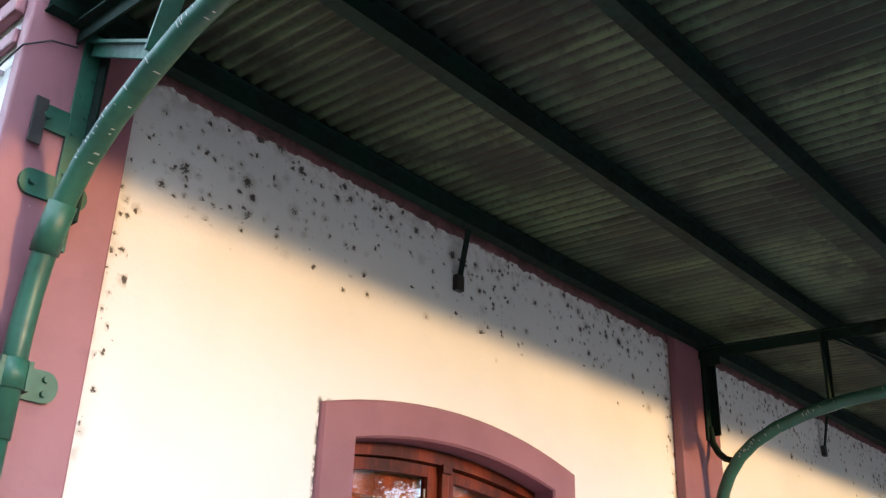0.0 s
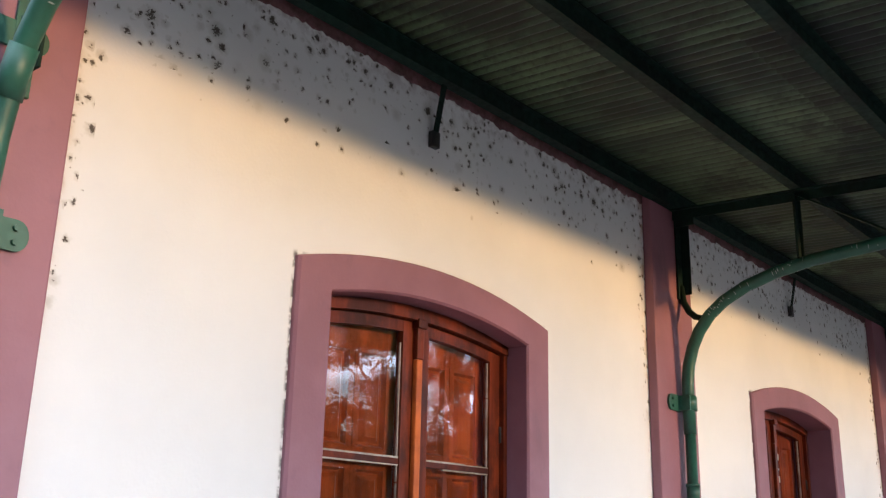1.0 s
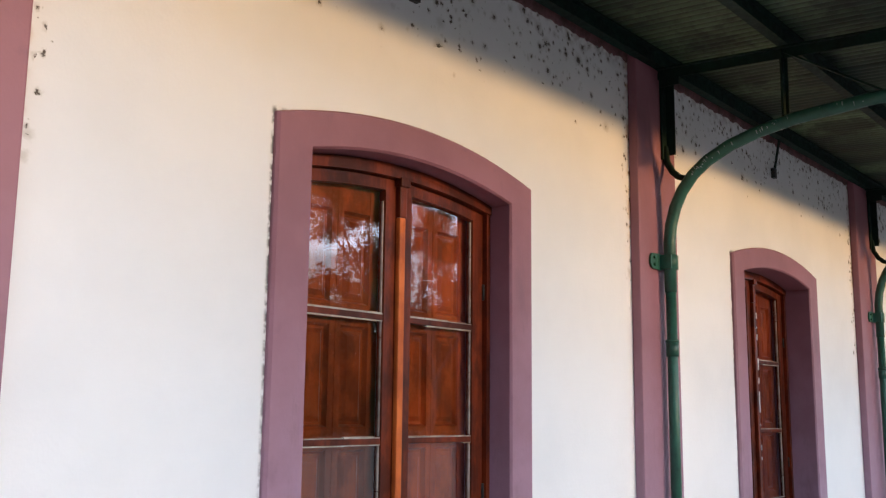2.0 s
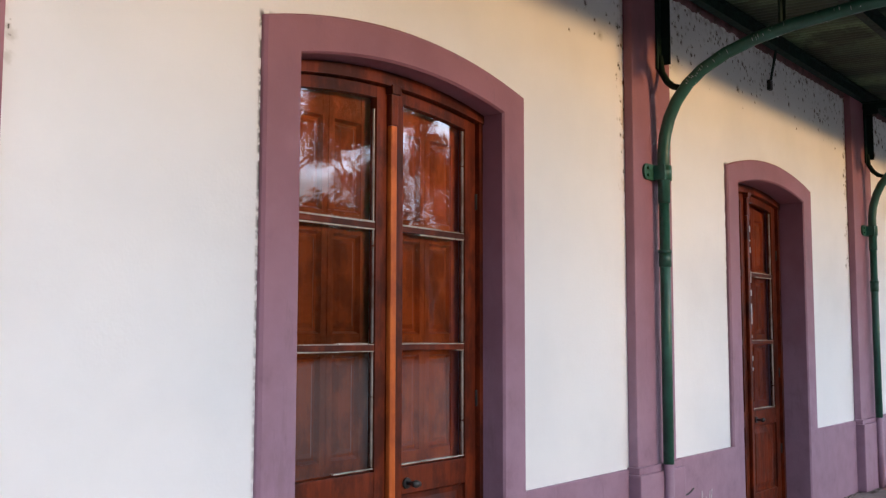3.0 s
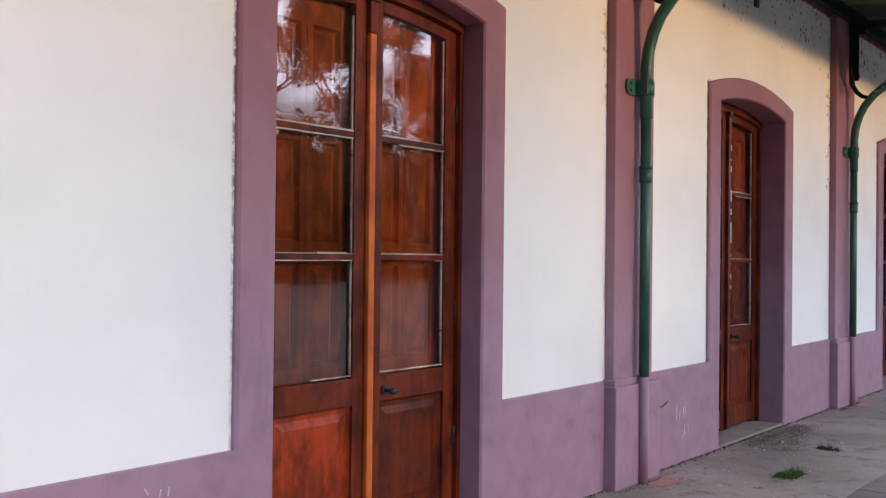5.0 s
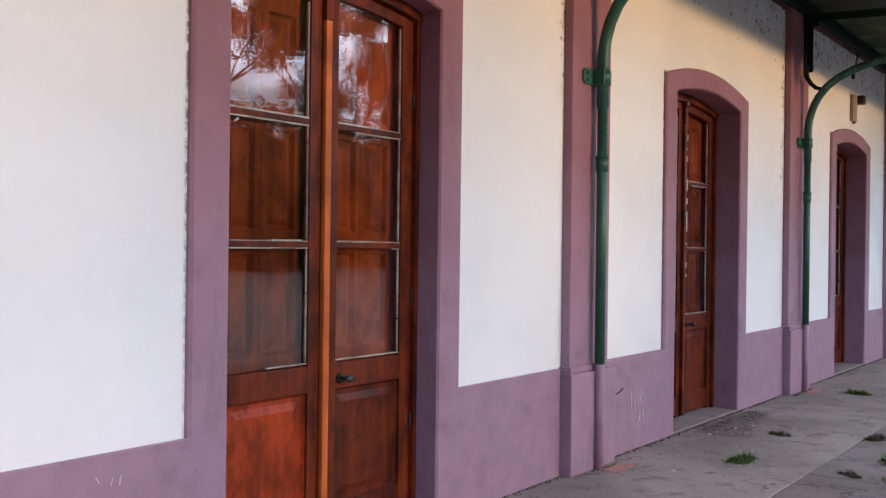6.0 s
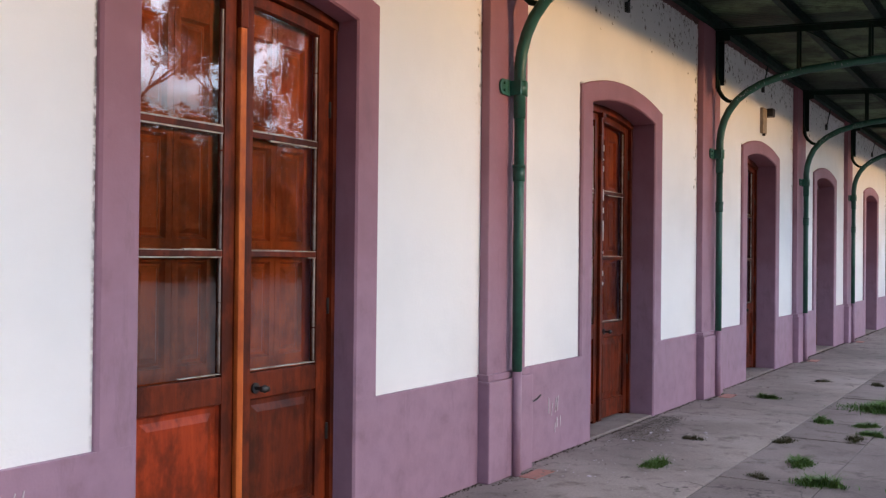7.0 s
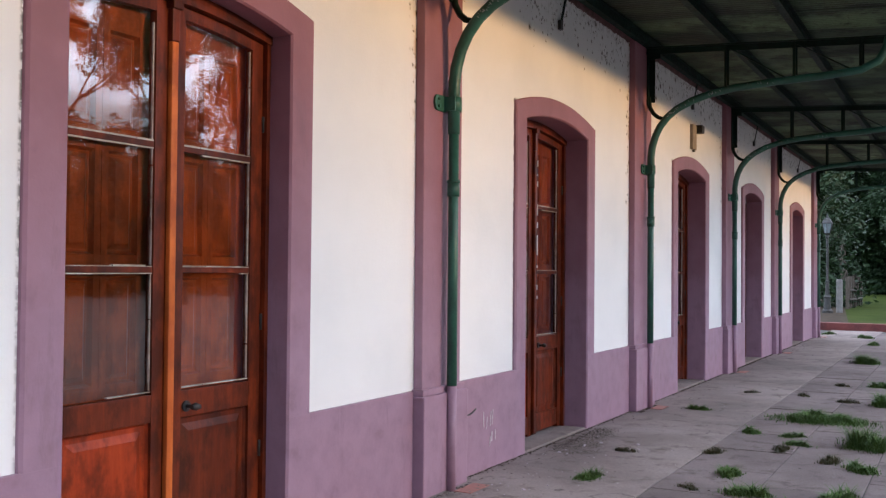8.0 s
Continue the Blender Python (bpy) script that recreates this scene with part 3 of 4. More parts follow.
def bracket(arm, end=False):
    """Pipe bracket that carries the canopy at a pilaster."""
    t = thing("canopy_bracket", "green painted iron pipe bracket curving from a pilaster to the canopy", "bracket", "canopy brackets")
    part("down_pipe", tube(bmesh.new(), [(0, -0.135, DADO + 0.01), (0, -0.135, 1.6), (0, -0.135, 2.52)], 0.036, 14), GREEN, t)
    part("pipe_foot", tube(bmesh.new(), [(0, -0.135, 0), (0, -0.135, DADO + 0.012)], 0.034, 14), MAUVE, t, "mauve painted lower end of the pipe")
    part("arm", tube(bmesh.new(), [(0, y, z) for y, z in arm], 0.042, 14), GREEN, t)
    if end:
        part("sleeve", tube(bmesh.new(), [(0, -0.183, 3.13), (0, -0.21, 3.21), (0, -0.252, 3.3)], 0.05, 14), GREEN, t)
    part("sleeve", tube(bmesh.new(), [(0, -0.135, 2.06), (0, -0.135, 2.16)], 0.043, 14), GREEN, t)
    part("collar", tube(bmesh.new(), [(0, -0.135, 2.155), (0, -0.135, 2.175)], 0.047, 14), GREEN, t)
    # clamp with two ears
    c = part("clamp", tube(bmesh.new(), [(0, -0.135, 2.66), (0, -0.135, 2.76)], 0.052, 14), GREEN, t)
    for s in (-1, 1):
        part("ear", rounded_plate(s * 0.03, s * 0.19, -0.087, -0.072, 2.71, 0.055), GREEN, c)
        part("strap", boxed(min(s * 0.04, s * 0.055), max(s * 0.04, s * 0.055), -0.17, -0.072, 2.66, 2.76), GREEN, c)
        for z in (2.685, 2.735):
            part("bolt", tube(bmesh.new(), [(s * 0.14, -0.084, z), (s * 0.14, -0.102, z)], 0.012, 6), GREEN, c)
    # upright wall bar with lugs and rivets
    # inner bars take the shade-darkened green, the end bar the plain one
    w = part("wall_bar", boxed(0.03, 0.115, -0.088, -0.072, 3.2 if end else 3.46, 4.13, bevel=0.003), GREEN if end else GREEN_SHADED, t)
    part("bar_web", boxed(0.098, 0.11, -0.15, -0.088, 3.3 if end else 3.5, 4.1), GREEN_SHADED, w)
    if end:
        for z, s in ((3.42, -1), (3.42, 1), (3.69, -1)):
            part("lug", rounded_plate(0.06 + s * 0.03, 0.06 + (0.1 if s > 0 else -0.16), -0.086, -0.072, z, 0.05), GREEN, w)
            part("bolt", tube(bmesh.new(), [(0.06 + (0.06 if s > 0 else -0.115), -0.084, z), (0.06 + (0.06 if s > 0 else -0.115), -0.104, z)], 0.016, 6), GREEN, w)
        for i in range(9):
            part("rivet", tube(bmesh.new(), [(0.085 if i % 2 else 0.05, -0.088, 3.32 + i * 0.085), (0.085 if i % 2 else 0.05, -0.098, 3.32 + i * 0.085)], 0.009, 6), GREEN, w)
        part("hook_plate", boxed(-0.11, -0.06, -0.1, -0.088, 3.56, 3.75, bevel=0.003), BLACK_IRON, w, "black drilled iron plate")
    # small arm from the bar to the pipe
    if not end:
        bend = [(0.075, -0.082, 3.56), (0.07, -0.1, 3.44), (0.05, -0.15, 3.36), (0.02, -0.21, 3.31), (0.0, -0.3, 3.28)]
        bm = tube(bmesh.new(), bend, 0.024, 6)
        part("short_brace", bm, GREEN_SHADED, t)
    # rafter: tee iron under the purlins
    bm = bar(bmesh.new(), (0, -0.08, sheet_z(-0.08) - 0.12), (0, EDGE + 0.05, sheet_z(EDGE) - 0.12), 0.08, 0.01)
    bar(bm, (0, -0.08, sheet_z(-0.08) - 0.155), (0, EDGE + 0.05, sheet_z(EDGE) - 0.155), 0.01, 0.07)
    part("rafter", bm, GREEN_SHADED, t)
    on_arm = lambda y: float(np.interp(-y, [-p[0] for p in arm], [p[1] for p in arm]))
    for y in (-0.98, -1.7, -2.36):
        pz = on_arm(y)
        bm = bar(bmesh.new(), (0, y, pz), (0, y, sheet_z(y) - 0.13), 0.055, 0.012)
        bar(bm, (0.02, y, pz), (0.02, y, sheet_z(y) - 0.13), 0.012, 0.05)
        part("strut", bm, GREEN_SHADED, t)
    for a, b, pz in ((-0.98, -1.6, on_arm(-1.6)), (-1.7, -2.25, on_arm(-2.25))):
        part("diagonal", bar(bmesh.new(), (0, a, sheet_z(a) - 0.14), (0, b, pz + 0.03), 0.045, 0.012), GREEN_SHADED, t)
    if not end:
        part("gusset", boxed(-0.006, 0.006, -0.24, -0.09, 3.98, 4.12), GREEN_SHADED, t)
    # flaked paint on the crown of the pipe
    rnd = random.Random(9)
    for i in range(42):
        k = rnd.choice((5, 5, 6, 6, 7, 8, 8, 9, 9))
        f = rnd.random()
        y, z = [arm[k][j] + f * (arm[k + 1][j] - arm[k][j]) for j in (0, 1)]
        d = Vector((0, arm[k + 1][0] - arm[k][0], arm[k + 1][1] - arm[k][1])).normalized()
        side = Vector((-1, 0, 0)) if rnd.random() < 0.7 else Vector((0, d.z, -d.y)) * -1
        side = (side + Vector((0, rnd.uniform(-0.5, 0.5), rnd.uniform(-0.6, 0.6)))).normalized()
        side = (side - d * side.dot(d)).normalized()
        cross = d.cross(side)
        c0 = Vector((0, y, z)) + side * 0.0425
        bm = bmesh.new()
        ln, wd = rnd.uniform(0.004, 0.018), rnd.uniform(0.0015, 0.004)
        bm.faces.new([bm.verts.new(c0 + d * a * wd + cross * b * ln) for a, b in ((-1, -1), (1, -0.6), (0.7, 1), (-0.9, 0.5))])
        part("paint_flake", bm, FLAKED, t)
    return t


first = bracket(ARM_END, True)
first.matrix_basis = pose(PILS[0] + BRX[0], 0, 0)
bm = bar(bmesh.new(), (0.06, -0.1, 4.04), (0.0, -0.69, 3.73), 0.012, 0.06)
bar(bm, (0.06, -0.1, 4.07), (0.0, -0.69, 3.76), 0.05, 0.012)
bar(bm, (0.0, -0.69, 3.72), (0.0, -0.82, 4.08), 0.07, 0.012)
part("tie_brace", bm, GREEN, first)
second = bracket(ARM)
second.matrix_basis = pose(PILS[1] + BRX[1], 0, 0)
for x, off in zip(PILS[2:], BRX[2:]):
    copy_thing(second, pose(x + off, 0, 0))


def wall_hook():
    t = thing("wall_hook", "small dark iron brace between the wall plate and the wall", "brace", "wall braces")
    part("stem", bar(bmesh.new(), (0, -0.09, 4.16), (0, -0.025, 3.84), 0.035, 0.01), GREEN_SHADED, t)
    part("foot", boxed(-0.03, 0.03, -0.035, -0.002, 3.77, 3.86, bevel=0.004), BLACK_IRON, t)
    return t


hook = wall_hook()
hook.matrix_basis = pose(DOORS[0] - 0.08, 0, 0)
for x in DOORS[1:]:
    copy_thing(hook, pose(x + 0.02, 0, 0))


# ---- doors ----
def leaf_top(x):
    return 2.885 - 0.125 * x * x


def curved(bm, x0, x1, y0, y1, low, high, n=8):
    """A board whose lower and upper edges follow low(x) and high(x)."""
    cols = []
    for i in range(n + 1):
        x = x0 + (x1 - x0) * i / n
        cols.append([bm.verts.new(p) for p in ((x, y0, low(x)), (x, y1, low(x)), (x, y1, high(x)), (x, y0, high(x)))])
    for a, b in zip(cols, cols[1:]):
        for i in range(4):
            bm.faces.new((a[i], a[(i + 1) % 4], b[(i + 1) % 4], b[i]))
    bm.faces.new(cols[0])
    bm.faces.new(cols[-1][::-1])
    return bm


def raised_panel(bm, x0, x1, y, z0, z1, depth=0.012, edge=0.05):
    """A fielded panel: a sunk margin and a raised middle."""
    ring = []
    for inset, yy in ((0, y), (0.012, y + depth), (edge * 0.5, y + depth), (edge, y + 0.002)):
        ring.append([bm.verts.new(p) for p in ((x0 + inset, yy, z0 + inset), (x1 - inset, yy, z0 + inset), (x1 - inset, yy, z1 - inset), (x0 + inset, yy, z1 - inset))])
    for a, b in zip(ring, ring[1:]):
        for k in range(4):
            bm.faces.new((a[k], a[(k + 1) % 4], b[(k + 1) % 4], b[k]))
    bm.faces.new(ring[-1])
    return bm


def double_door(strip, strip_label):
    d = thing("door_1", "closed red-brown varnished double door with three glass panes over a panel in each leaf", "door", "station doors", "structure")
    yf, yl = 0.13, 0.16      # faces of the frame and of the leaves
    fr = bmesh.new()
    box(fr, -0.753, -0.715, yf, 0.24, 0.012, 2.80)
    box(fr, 0.715, 0.753, yf, 0.24, 0.012, 2.80)
    curved(fr, -0.753, 0.753, yf - 0.01, 0.24, lambda x: leaf_top(x) - 0.025, lambda x: inner_arch(x) - 0.003, 14)
    part("door_frame", fr, WOOD, d)
    part("astragal", boxed(-0.022, 0.022, yl - 0.03, yl, 0.04, 2.66, bevel=0.007), strip, d, strip_label)
    part("astragal_top", boxed(-0.026, 0.026, yl - 0.034, yl, 2.66, 2.84, bevel=0.006), WOOD, d, "dark upper end of the cover strip")
    part("stop_block", boxed(-0.035, 0.035, yl - 0.05, yl, 2.82, 2.87, bevel=0.006), WOOD, d)
    rows = ((0.935, 1.515), (1.545, 2.125), (2.155, None))
    for s in (-1, 1):
        def span(a, b):
            return (a, b) if s > 0 else (-b, -a)
        name = "leaf"
        bm = bmesh.new()
        for a, b in ((0.024, 0.1), (0.622, 0.713)):
            x0, x1 = span(a, b)
            curved(bm, x0, x1, yl, yl + 0.045, lambda x: 0.02, lambda x: leaf_top(x) - 0.03, 3)
        leaf = part(name, bm, WOOD, d)
        xa, xb = span(0.1, 0.622)
        part("top_rail", curved(bmesh.new(), xa, xb, yl + 0.001, yl + 0.044, lambda x: leaf_top(x) - 0.09, lambda x: leaf_top(x) - 0.031), WOOD, leaf)
        part("lock_rail", boxed(xa, xb, yl + 0.001, yl + 0.044, 0.79, 0.925, bevel=0.004), WOOD, leaf)
        part("bottom_rail", boxed(xa, xb, yl + 0.001, yl + 0.044, 0.04, 0.2, bevel=0.004), WOOD, leaf)
        bm = raised_panel(bmesh.new(), xa, xb, yl + 0.016, 0.2, 0.79, 0.014, 0.075)
        part("panel", bm, WOOD_PANEL if s < 0 else WOOD, leaf, "bright reddish lower panel" if s < 0 else "")
        for i, (z0, z1) in enumerate(rows):
            if i < 2:
                part("muntin", boxed(xa, xb, yl + 0.004, yl + 0.04, z1, z1 + 0.03, bevel=0.004), WOOD, leaf)
            bm = bmesh.new()
            if z1:
                quad(bm, [(xa, yl + 0.023, z0), (xb, yl + 0.023, z0), (xb, yl + 0.023, z1), (xa, yl + 0.023, z1)])
            else:
                xs = [xa + (xb - xa) * j / 8 for j in range(9)]
                bm.faces.new([bm.verts.new(p) for p in [(xa, yl + 0.023, z0), (xb, yl + 0.023, z0)] + [(x, yl + 0.023, leaf_top(x) - 0.09) for x in xs[::-1]]])
            bm.normal_update()
            for f in bm.faces:
                if f.normal.y > 0:
                    f.normal_flip()
            me = bpy.data.meshes.new("pane")
            bm.to_mesh(me)
            bm.free()
            me.materials.append(GLASS)
            g = new("pane", me)
            g.parent = leaf
            g.visible_shadow = False
            # flaking putty round the pane
            rnd = random.Random(10 * i + s + 3)
            bm = bmesh.new()
            top = z1 if z1 else leaf_top(0.622) - 0.1
            for xe, sign in ((xa, 1), (xb, -1)):
                z = z0 + 0.01
                while z < top:
                    ln = rnd.uniform(0.12, 0.45)
                    if rnd.random() < (0.96 if sign < 0 else 0.6):
                        w = rnd.uniform(0.003, 0.008)
                        box(bm, min(xe, xe + sign * w), max(xe, xe + sign * w), yl + 0.013, yl + 0.0225, z, min(z + ln, top))
                    z += ln + rnd.uniform(-0.004, 0.01)
            for ze, sign in ((z0, 1),) + (((z1, -1),) if z1 else ()):
                x = xa
                while x < xb - 0.02:
                    ln = rnd.uniform(0.1, 0.3)
                    if rnd.random() < 0.85:
                        w = rnd.uniform(0.004, 0.009)
                        box(bm, x, min(x + ln, xb), yl + 0.008, yl + 0.0225, min(ze, ze + sign * w), max(ze, ze + sign * w))
                    x += ln + rnd.uniform(-0.003, 0.01)
            part("putty", bm, PUTTY, leaf, "cracked pale putty")
        # inner shutter behind the glass: two columns of fielded panels
        bm = bmesh.new()
        mid = (xa + xb) / 2
        ys = yl + 0.075
        for x0, x1 in ((xa - 0.03, xa + 0.035), (mid - 0.04, mid - 0.002), (mid + 0.002, mid + 0.04), (xb - 0.035, xb + 0.03)):
            box(bm, x0, x1, ys, ys + 0.03, 0.85, 2.83)
        for z0, z1 in ((0.85, 0.99), (1.49, 1.6), (2.09, 2.2), (2.66, 2.83)):
            box(bm, xa - 0.03, xb + 0.03, ys + 0.0015, ys + 0.029, z0, z1)
        for x0, x1 in ((xa + 0.035, mid - 0.04), (mid + 0.04, xb - 0.035)):
            for z0, z1 in ((0.99, 1.49), (1.6, 2.09), (2.2, 2.66)):
                raised_panel(bm, x0, x1, ys + 0.004, z0, z1, 0.022, 0.05)
        part("inner_shutter", bm, WOOD_RED, d, "closed panelled shutter behind the glass")
        if s > 0:
            k = part("knob_rose", tube(bmesh.new(), [(0.135, yl, 0.845), (0.135, yl - 0.012, 0.845)], 0.028, 14), BLACK_IRON, leaf)
            bm = tube(bmesh.new(), [(0.135, yl - 0.01, 0.845), (0.135, yl - 0.055, 0.845)], 0.011, 10)
            tube(bm, [(0.115, yl - 0.06, 0.846), (0.14, yl - 0.064, 0.845), (0.17, yl - 0.06, 0.842)], [0.013, 0.021, 0.014], 10)
            part("door_handle", bm, BLACK_IRON, leaf, "small black iron handle")
            for z in (0.5, 1.2, 2.3):
                part("hinge", tube(bmesh.new(), [(0.714, yl - 0.006, z), (0.714, yl - 0.006, z + 0.09)], 0.008, 8), BLACK_IRON, leaf)
    return d


door = double_door(WOOD_ORANGE, "bright orange-brown cover strip where the leaves meet")
door.matrix_basis = pose(DOORS[0] + 0.01, -0.012, 0)
door = double_door(WOOD, "dark cover strip where the leaves meet")
door.matrix_basis = pose(DOORS[1], 0.075, 0)
for x, set_back in zip(DOORS[2:], (0.1, 0.12, 0.12)):
    copy_thing(door, pose(x, set_back, 0))
# bare white chips beside the cover strip of the second door
rnd = random.Random(41)
leaf = [o for o in door.children if o.name.startswith("leaf")][-1]
bm = bmesh.new()
z = 1.28
while z < 2.62:
    ln = rnd.uniform(0.015, 0.07) if rnd.random() < 0.8 else rnd.uniform(0.1, 0.2)
    if rnd.random() < 0.75:
        w = rnd.uniform(0.006, 0.017)
        box(bm, 0.088, 0.088 + w, 0.153, 0.1595, z, z + ln)
    z += ln + rnd.uniform(0.015, 0.09)
part("paint_chip", bm, CHALK_WHITE, leaf, "row of bare white chips")
for i, ob in enumerate(sorted((o for o in scene.objects if o.name.startswith("door_1") and o.parent is None), key=lambda o: o.location.x)):
    ob.name = "door_%d" % (i + 1)

wire = thing("wire", "thin dark wire with two pale insulators at the corner", "wire", at=(0, 0, 0))
part("strand", tube(bmesh.new(), [(X0 - 0.02, 0.3, 3.86), (X0 - 0.03, 0.05, 3.9), (X0 - 0.02, -0.08, 3.93), (-2.52, -0.085, 4.0), (-2.42, -0.09, 4.02)], 0.004, 6), BLACK_IRON, wire)
for yy, zz in ((0.22, 3.87), (0.1, 3.89)):
    part("insulator", tube(bmesh.new(), [(X0 - 0.001, yy, zz), (X0 - 0.05, yy, zz)], 0.012, 8), CHALK, wire)

# small fixture over the third doorway
fx = thing("wall_fixture", "small weathered wall fixture above a doorway", "fixture", at=(9.72, 0, 0))
part("back_plate", boxed(-0.1, 0.1, -0.045, -0.001, 3.22, 3.56, bevel=0.008), FIXTURE, fx)
part("side_box", boxed(0.1, 0.24, -0.12, -0.001, 3.46, 3.57, bevel=0.012), BLACK_IRON, fx, "dark box on its side")
part("cable_entry", tube(bmesh.new(), [(0.0, -0.03, 3.19), (0.0, -0.03, 3.225)], 0.02, 10), BLACK_IRON, fx)

# ---- ground ----
bm = bmesh.new()
quad(bm, [(-900, -900, -0.07), (900, -900, -0.07), (900, 900, -0.07), (-900, 900, -0.07)])
tagged(part("ground", bm, LAWN), "short green lawn round the station", "lawn", kind="structure")
bm = bmesh.new()
quad(bm, [(-120, -72, -0.064), (160, -72, -0.064), (160, -6.0, -0.064), (-120, -6.0, -0.064)])
tagged(part("track_bed", bm, BALLAST), "dark gravel and bare earth of the track side", "gravel", kind="structure")
bm = bmesh.new()
quad(bm, [(25.2, -0.5, -0.062), (62, 3.6, -0.062), (62, 22, -0.062), (25.2, 22, -0.062)])
tagged(part("earth_bed", bm, SOIL), "bare dark earth under the shrubs", "earth", kind="structure")
PX0, PX1 = -9.0, 25.0
tagged(part("platform_bed", boxed(PX0, PX1, -6.0, 0.5, -0.6, -0.012), JOINT), "dark earth bed under the platform paving", "platform", kind="structure")
tagged(part("kerb", boxed(PX1 + 0.01, PX1 + 0.3, -6.0, 7.0, -0.6, 0.2, bevel=0.02), BRICK_DARK), "dark red brick edging at the platform's end", "kerb", kind="structure")


# ---- woods and trees ----
def leaf_cloud(verts, faces, centre, radius, count, size, rnd, flat=0.8):
    for _ in range(count):
        v = Vector((rnd.gauss(0, 1), rnd.gauss(0, 1), rnd.gauss(0, 1))).normalized() * radius * rnd.random() ** 0.4
        p = Vector(centre) + Vector((v.x, v.y, v.z * flat))
        a = Vector((rnd.gauss(0, 1), rnd.gauss(0, 1), rnd.gauss(0, 0.6))).normalized()
        b = a.orthogonal().normalized()
        b.rotate(Matrix.Rotation(rnd.uniform(0, 6.28), 3, a))
        s = size * rnd.uniform(0.6, 1.4)
        i = len(verts)
        verts += [p - a * s, p + b * s * 0.45, p + a * s, p - b * s * 0.45]
        faces.append((i, i + 1, i + 2, i + 3))


def from_lists(name, verts, faces, mat, parent=None):
    me = bpy.data.meshes.new(name)
    me.from_pydata([tuple(v) for v in verts], [], faces)
    me.materials.append(mat)
    ob = new(name, me)
    ob.parent = parent
    return ob


def tree(at, height, spread, seed, leaves, size, mat, label, bare=0.3, lean=0.0, bole=0.3, girth=0.026, clump=0.06):
    rnd = random.Random(seed)
    t = thing("tree", label, "tree", "trees round the station", at=at)
    bm = bmesh.new()
    tips = []

    def grow(p, d, length, r, depth):
        pts, rad = [p], [r]
        for i in range(4):
            d = (d + Vector((rnd.gauss(0, 0.13), rnd.gauss(0, 0.13), rnd.gauss(0.02, 0.08)))).normalized()
            p = p + d * length / 4
            pts.append(p)
            rad.append(r * (1 - 0.13 * (i + 1)))
        tube(bm, pts, rad, 7 if depth < 2 else 5, False)
        if depth >= 2:
            tips.extend(pts[2:])
        if depth < 4:
            for _ in range(3 if depth < 3 else 2):
                nd = (d + Vector((rnd.gauss(0, 0.55), rnd.gauss(0, 0.55), rnd.gauss(0.1, 0.3)))).normalized()
                k = rnd.choice((2, 3, 4))
                grow(pts[k], nd, length * rnd.uniform(0.6, 0.82) * spread, rad[k] * 0.62, depth + 1)

    grow(Vector((0, 0, -0.1)), Vector((lean, 0, 1)).normalized(), height * bole, height * girth, 0)
    part("trunk", bm, BARK, t)
    verts, faces = [], []
    per = max(1, leaves // len(tips))
    for p in tips:
        if rnd.random() > bare:
            leaf_cloud(verts, faces, p, height * clump, int(per * rnd.uniform(0.5, 1.6)), size, rnd)
    from_lists("crown", verts, faces, mat, t)
    return t


def hedge(at, length, heading, height, depth, seed, count, size, mat, label, clumps=6, base=0.62, uneven=0.38):
    """A ragged belt of bushes, far off."""
    rnd = random.Random(seed)
    verts, faces = [], []
    c, s = math.cos(heading), math.sin(heading)
    n = int(length / 1.3)
    for i in range(n):
        u = (i + rnd.random()) / n * length
        h = height * (base + uneven * noise.noise((u * 0.21, seed, 0)) + uneven * rnd.uniform(-0.32, 0.32))
        for _ in range(clumps):
            v, z = rnd.uniform(-depth, depth) / 2, h * rnd.uniform(0.0, 0.95)
            leaf_cloud(verts, faces, (at[0] + c * u - s * v, at[1] + s * u + c * v, at[2] + z), rnd.uniform(0.9, 1.7), count, size, rnd)
    ob = from_lists("woodland", verts, faces, mat)
    return tagged(ob, label, "woods", kind="stuff")


# dark wood past the platform's end
for x, y, h, sd in ((50, 6.5, 11, 1), (58, 12.0, 13, 2), (74, -2.0, 13, 3), (78, 5.0, 14, 4), (70, -12.0, 13, 5)):
    tree((x, y, -0.07), h, 0.95, sd, 22000, 0.14, LEAF, "broad tree with dense dark foliage beyond the lawn", 0.05)
hedge((47, 2.2, -0.07), 14, radians(75), 12.0, 4, 21, 90, 0.15, LEAF, "dense dark shrubs and ivy beside the lawn", 34)
hedge((82, -22, -0.07), 40, radians(90), 20.0, 5, 24, 90, 0.24, LEAF, "tall dark woodland closing the lawn", 36)
hedge((66, -70, -0.07), 50, radians(75), 9.0, 5, 25, 20, 0.5, LEAF, "dense dark woodland closing the lawn", 8)
hedge((97, -30, -0.07), 60, radians(90), 26.0, 4, 29, 60, 0.6, LEAF, "tall dark woodland closing the lawn", 26)
# trees across the tracks
for x, y, h, sp, sd, lv in ((20, -26, 16, 0.98, 11, 75000), (29, -27, 16, 0.98, 12, 75000), (40, -34, 17, 0.98, 14, 20000)):
    tree((x, y, -0.07), h, sp, sd, lv, 0.075, LEAF_FINE, "tall spreading tree with thin foliage across the tracks", 0.38, 0.0, 0.4, 0.015, 0.044)
hedge((44, -60, -0.07), 46, radians(-4), 23.0, 5, 27, 80, 0.22, LEAF, "tall belt of trees across the tracks", 34)
hedge((-24, -43, -0.07), 120, radians(1), 10.0, 5, 22, 60, 0.2, LEAF, "belt of trees and bushes across the tracks", 20, 0.86, 0.12)
hedge((-70, -75, -0.07), 80, radians(5), 5.0, 4, 23, 18, 0.5, LEAF, "distant low tree belt across the tracks", 6)
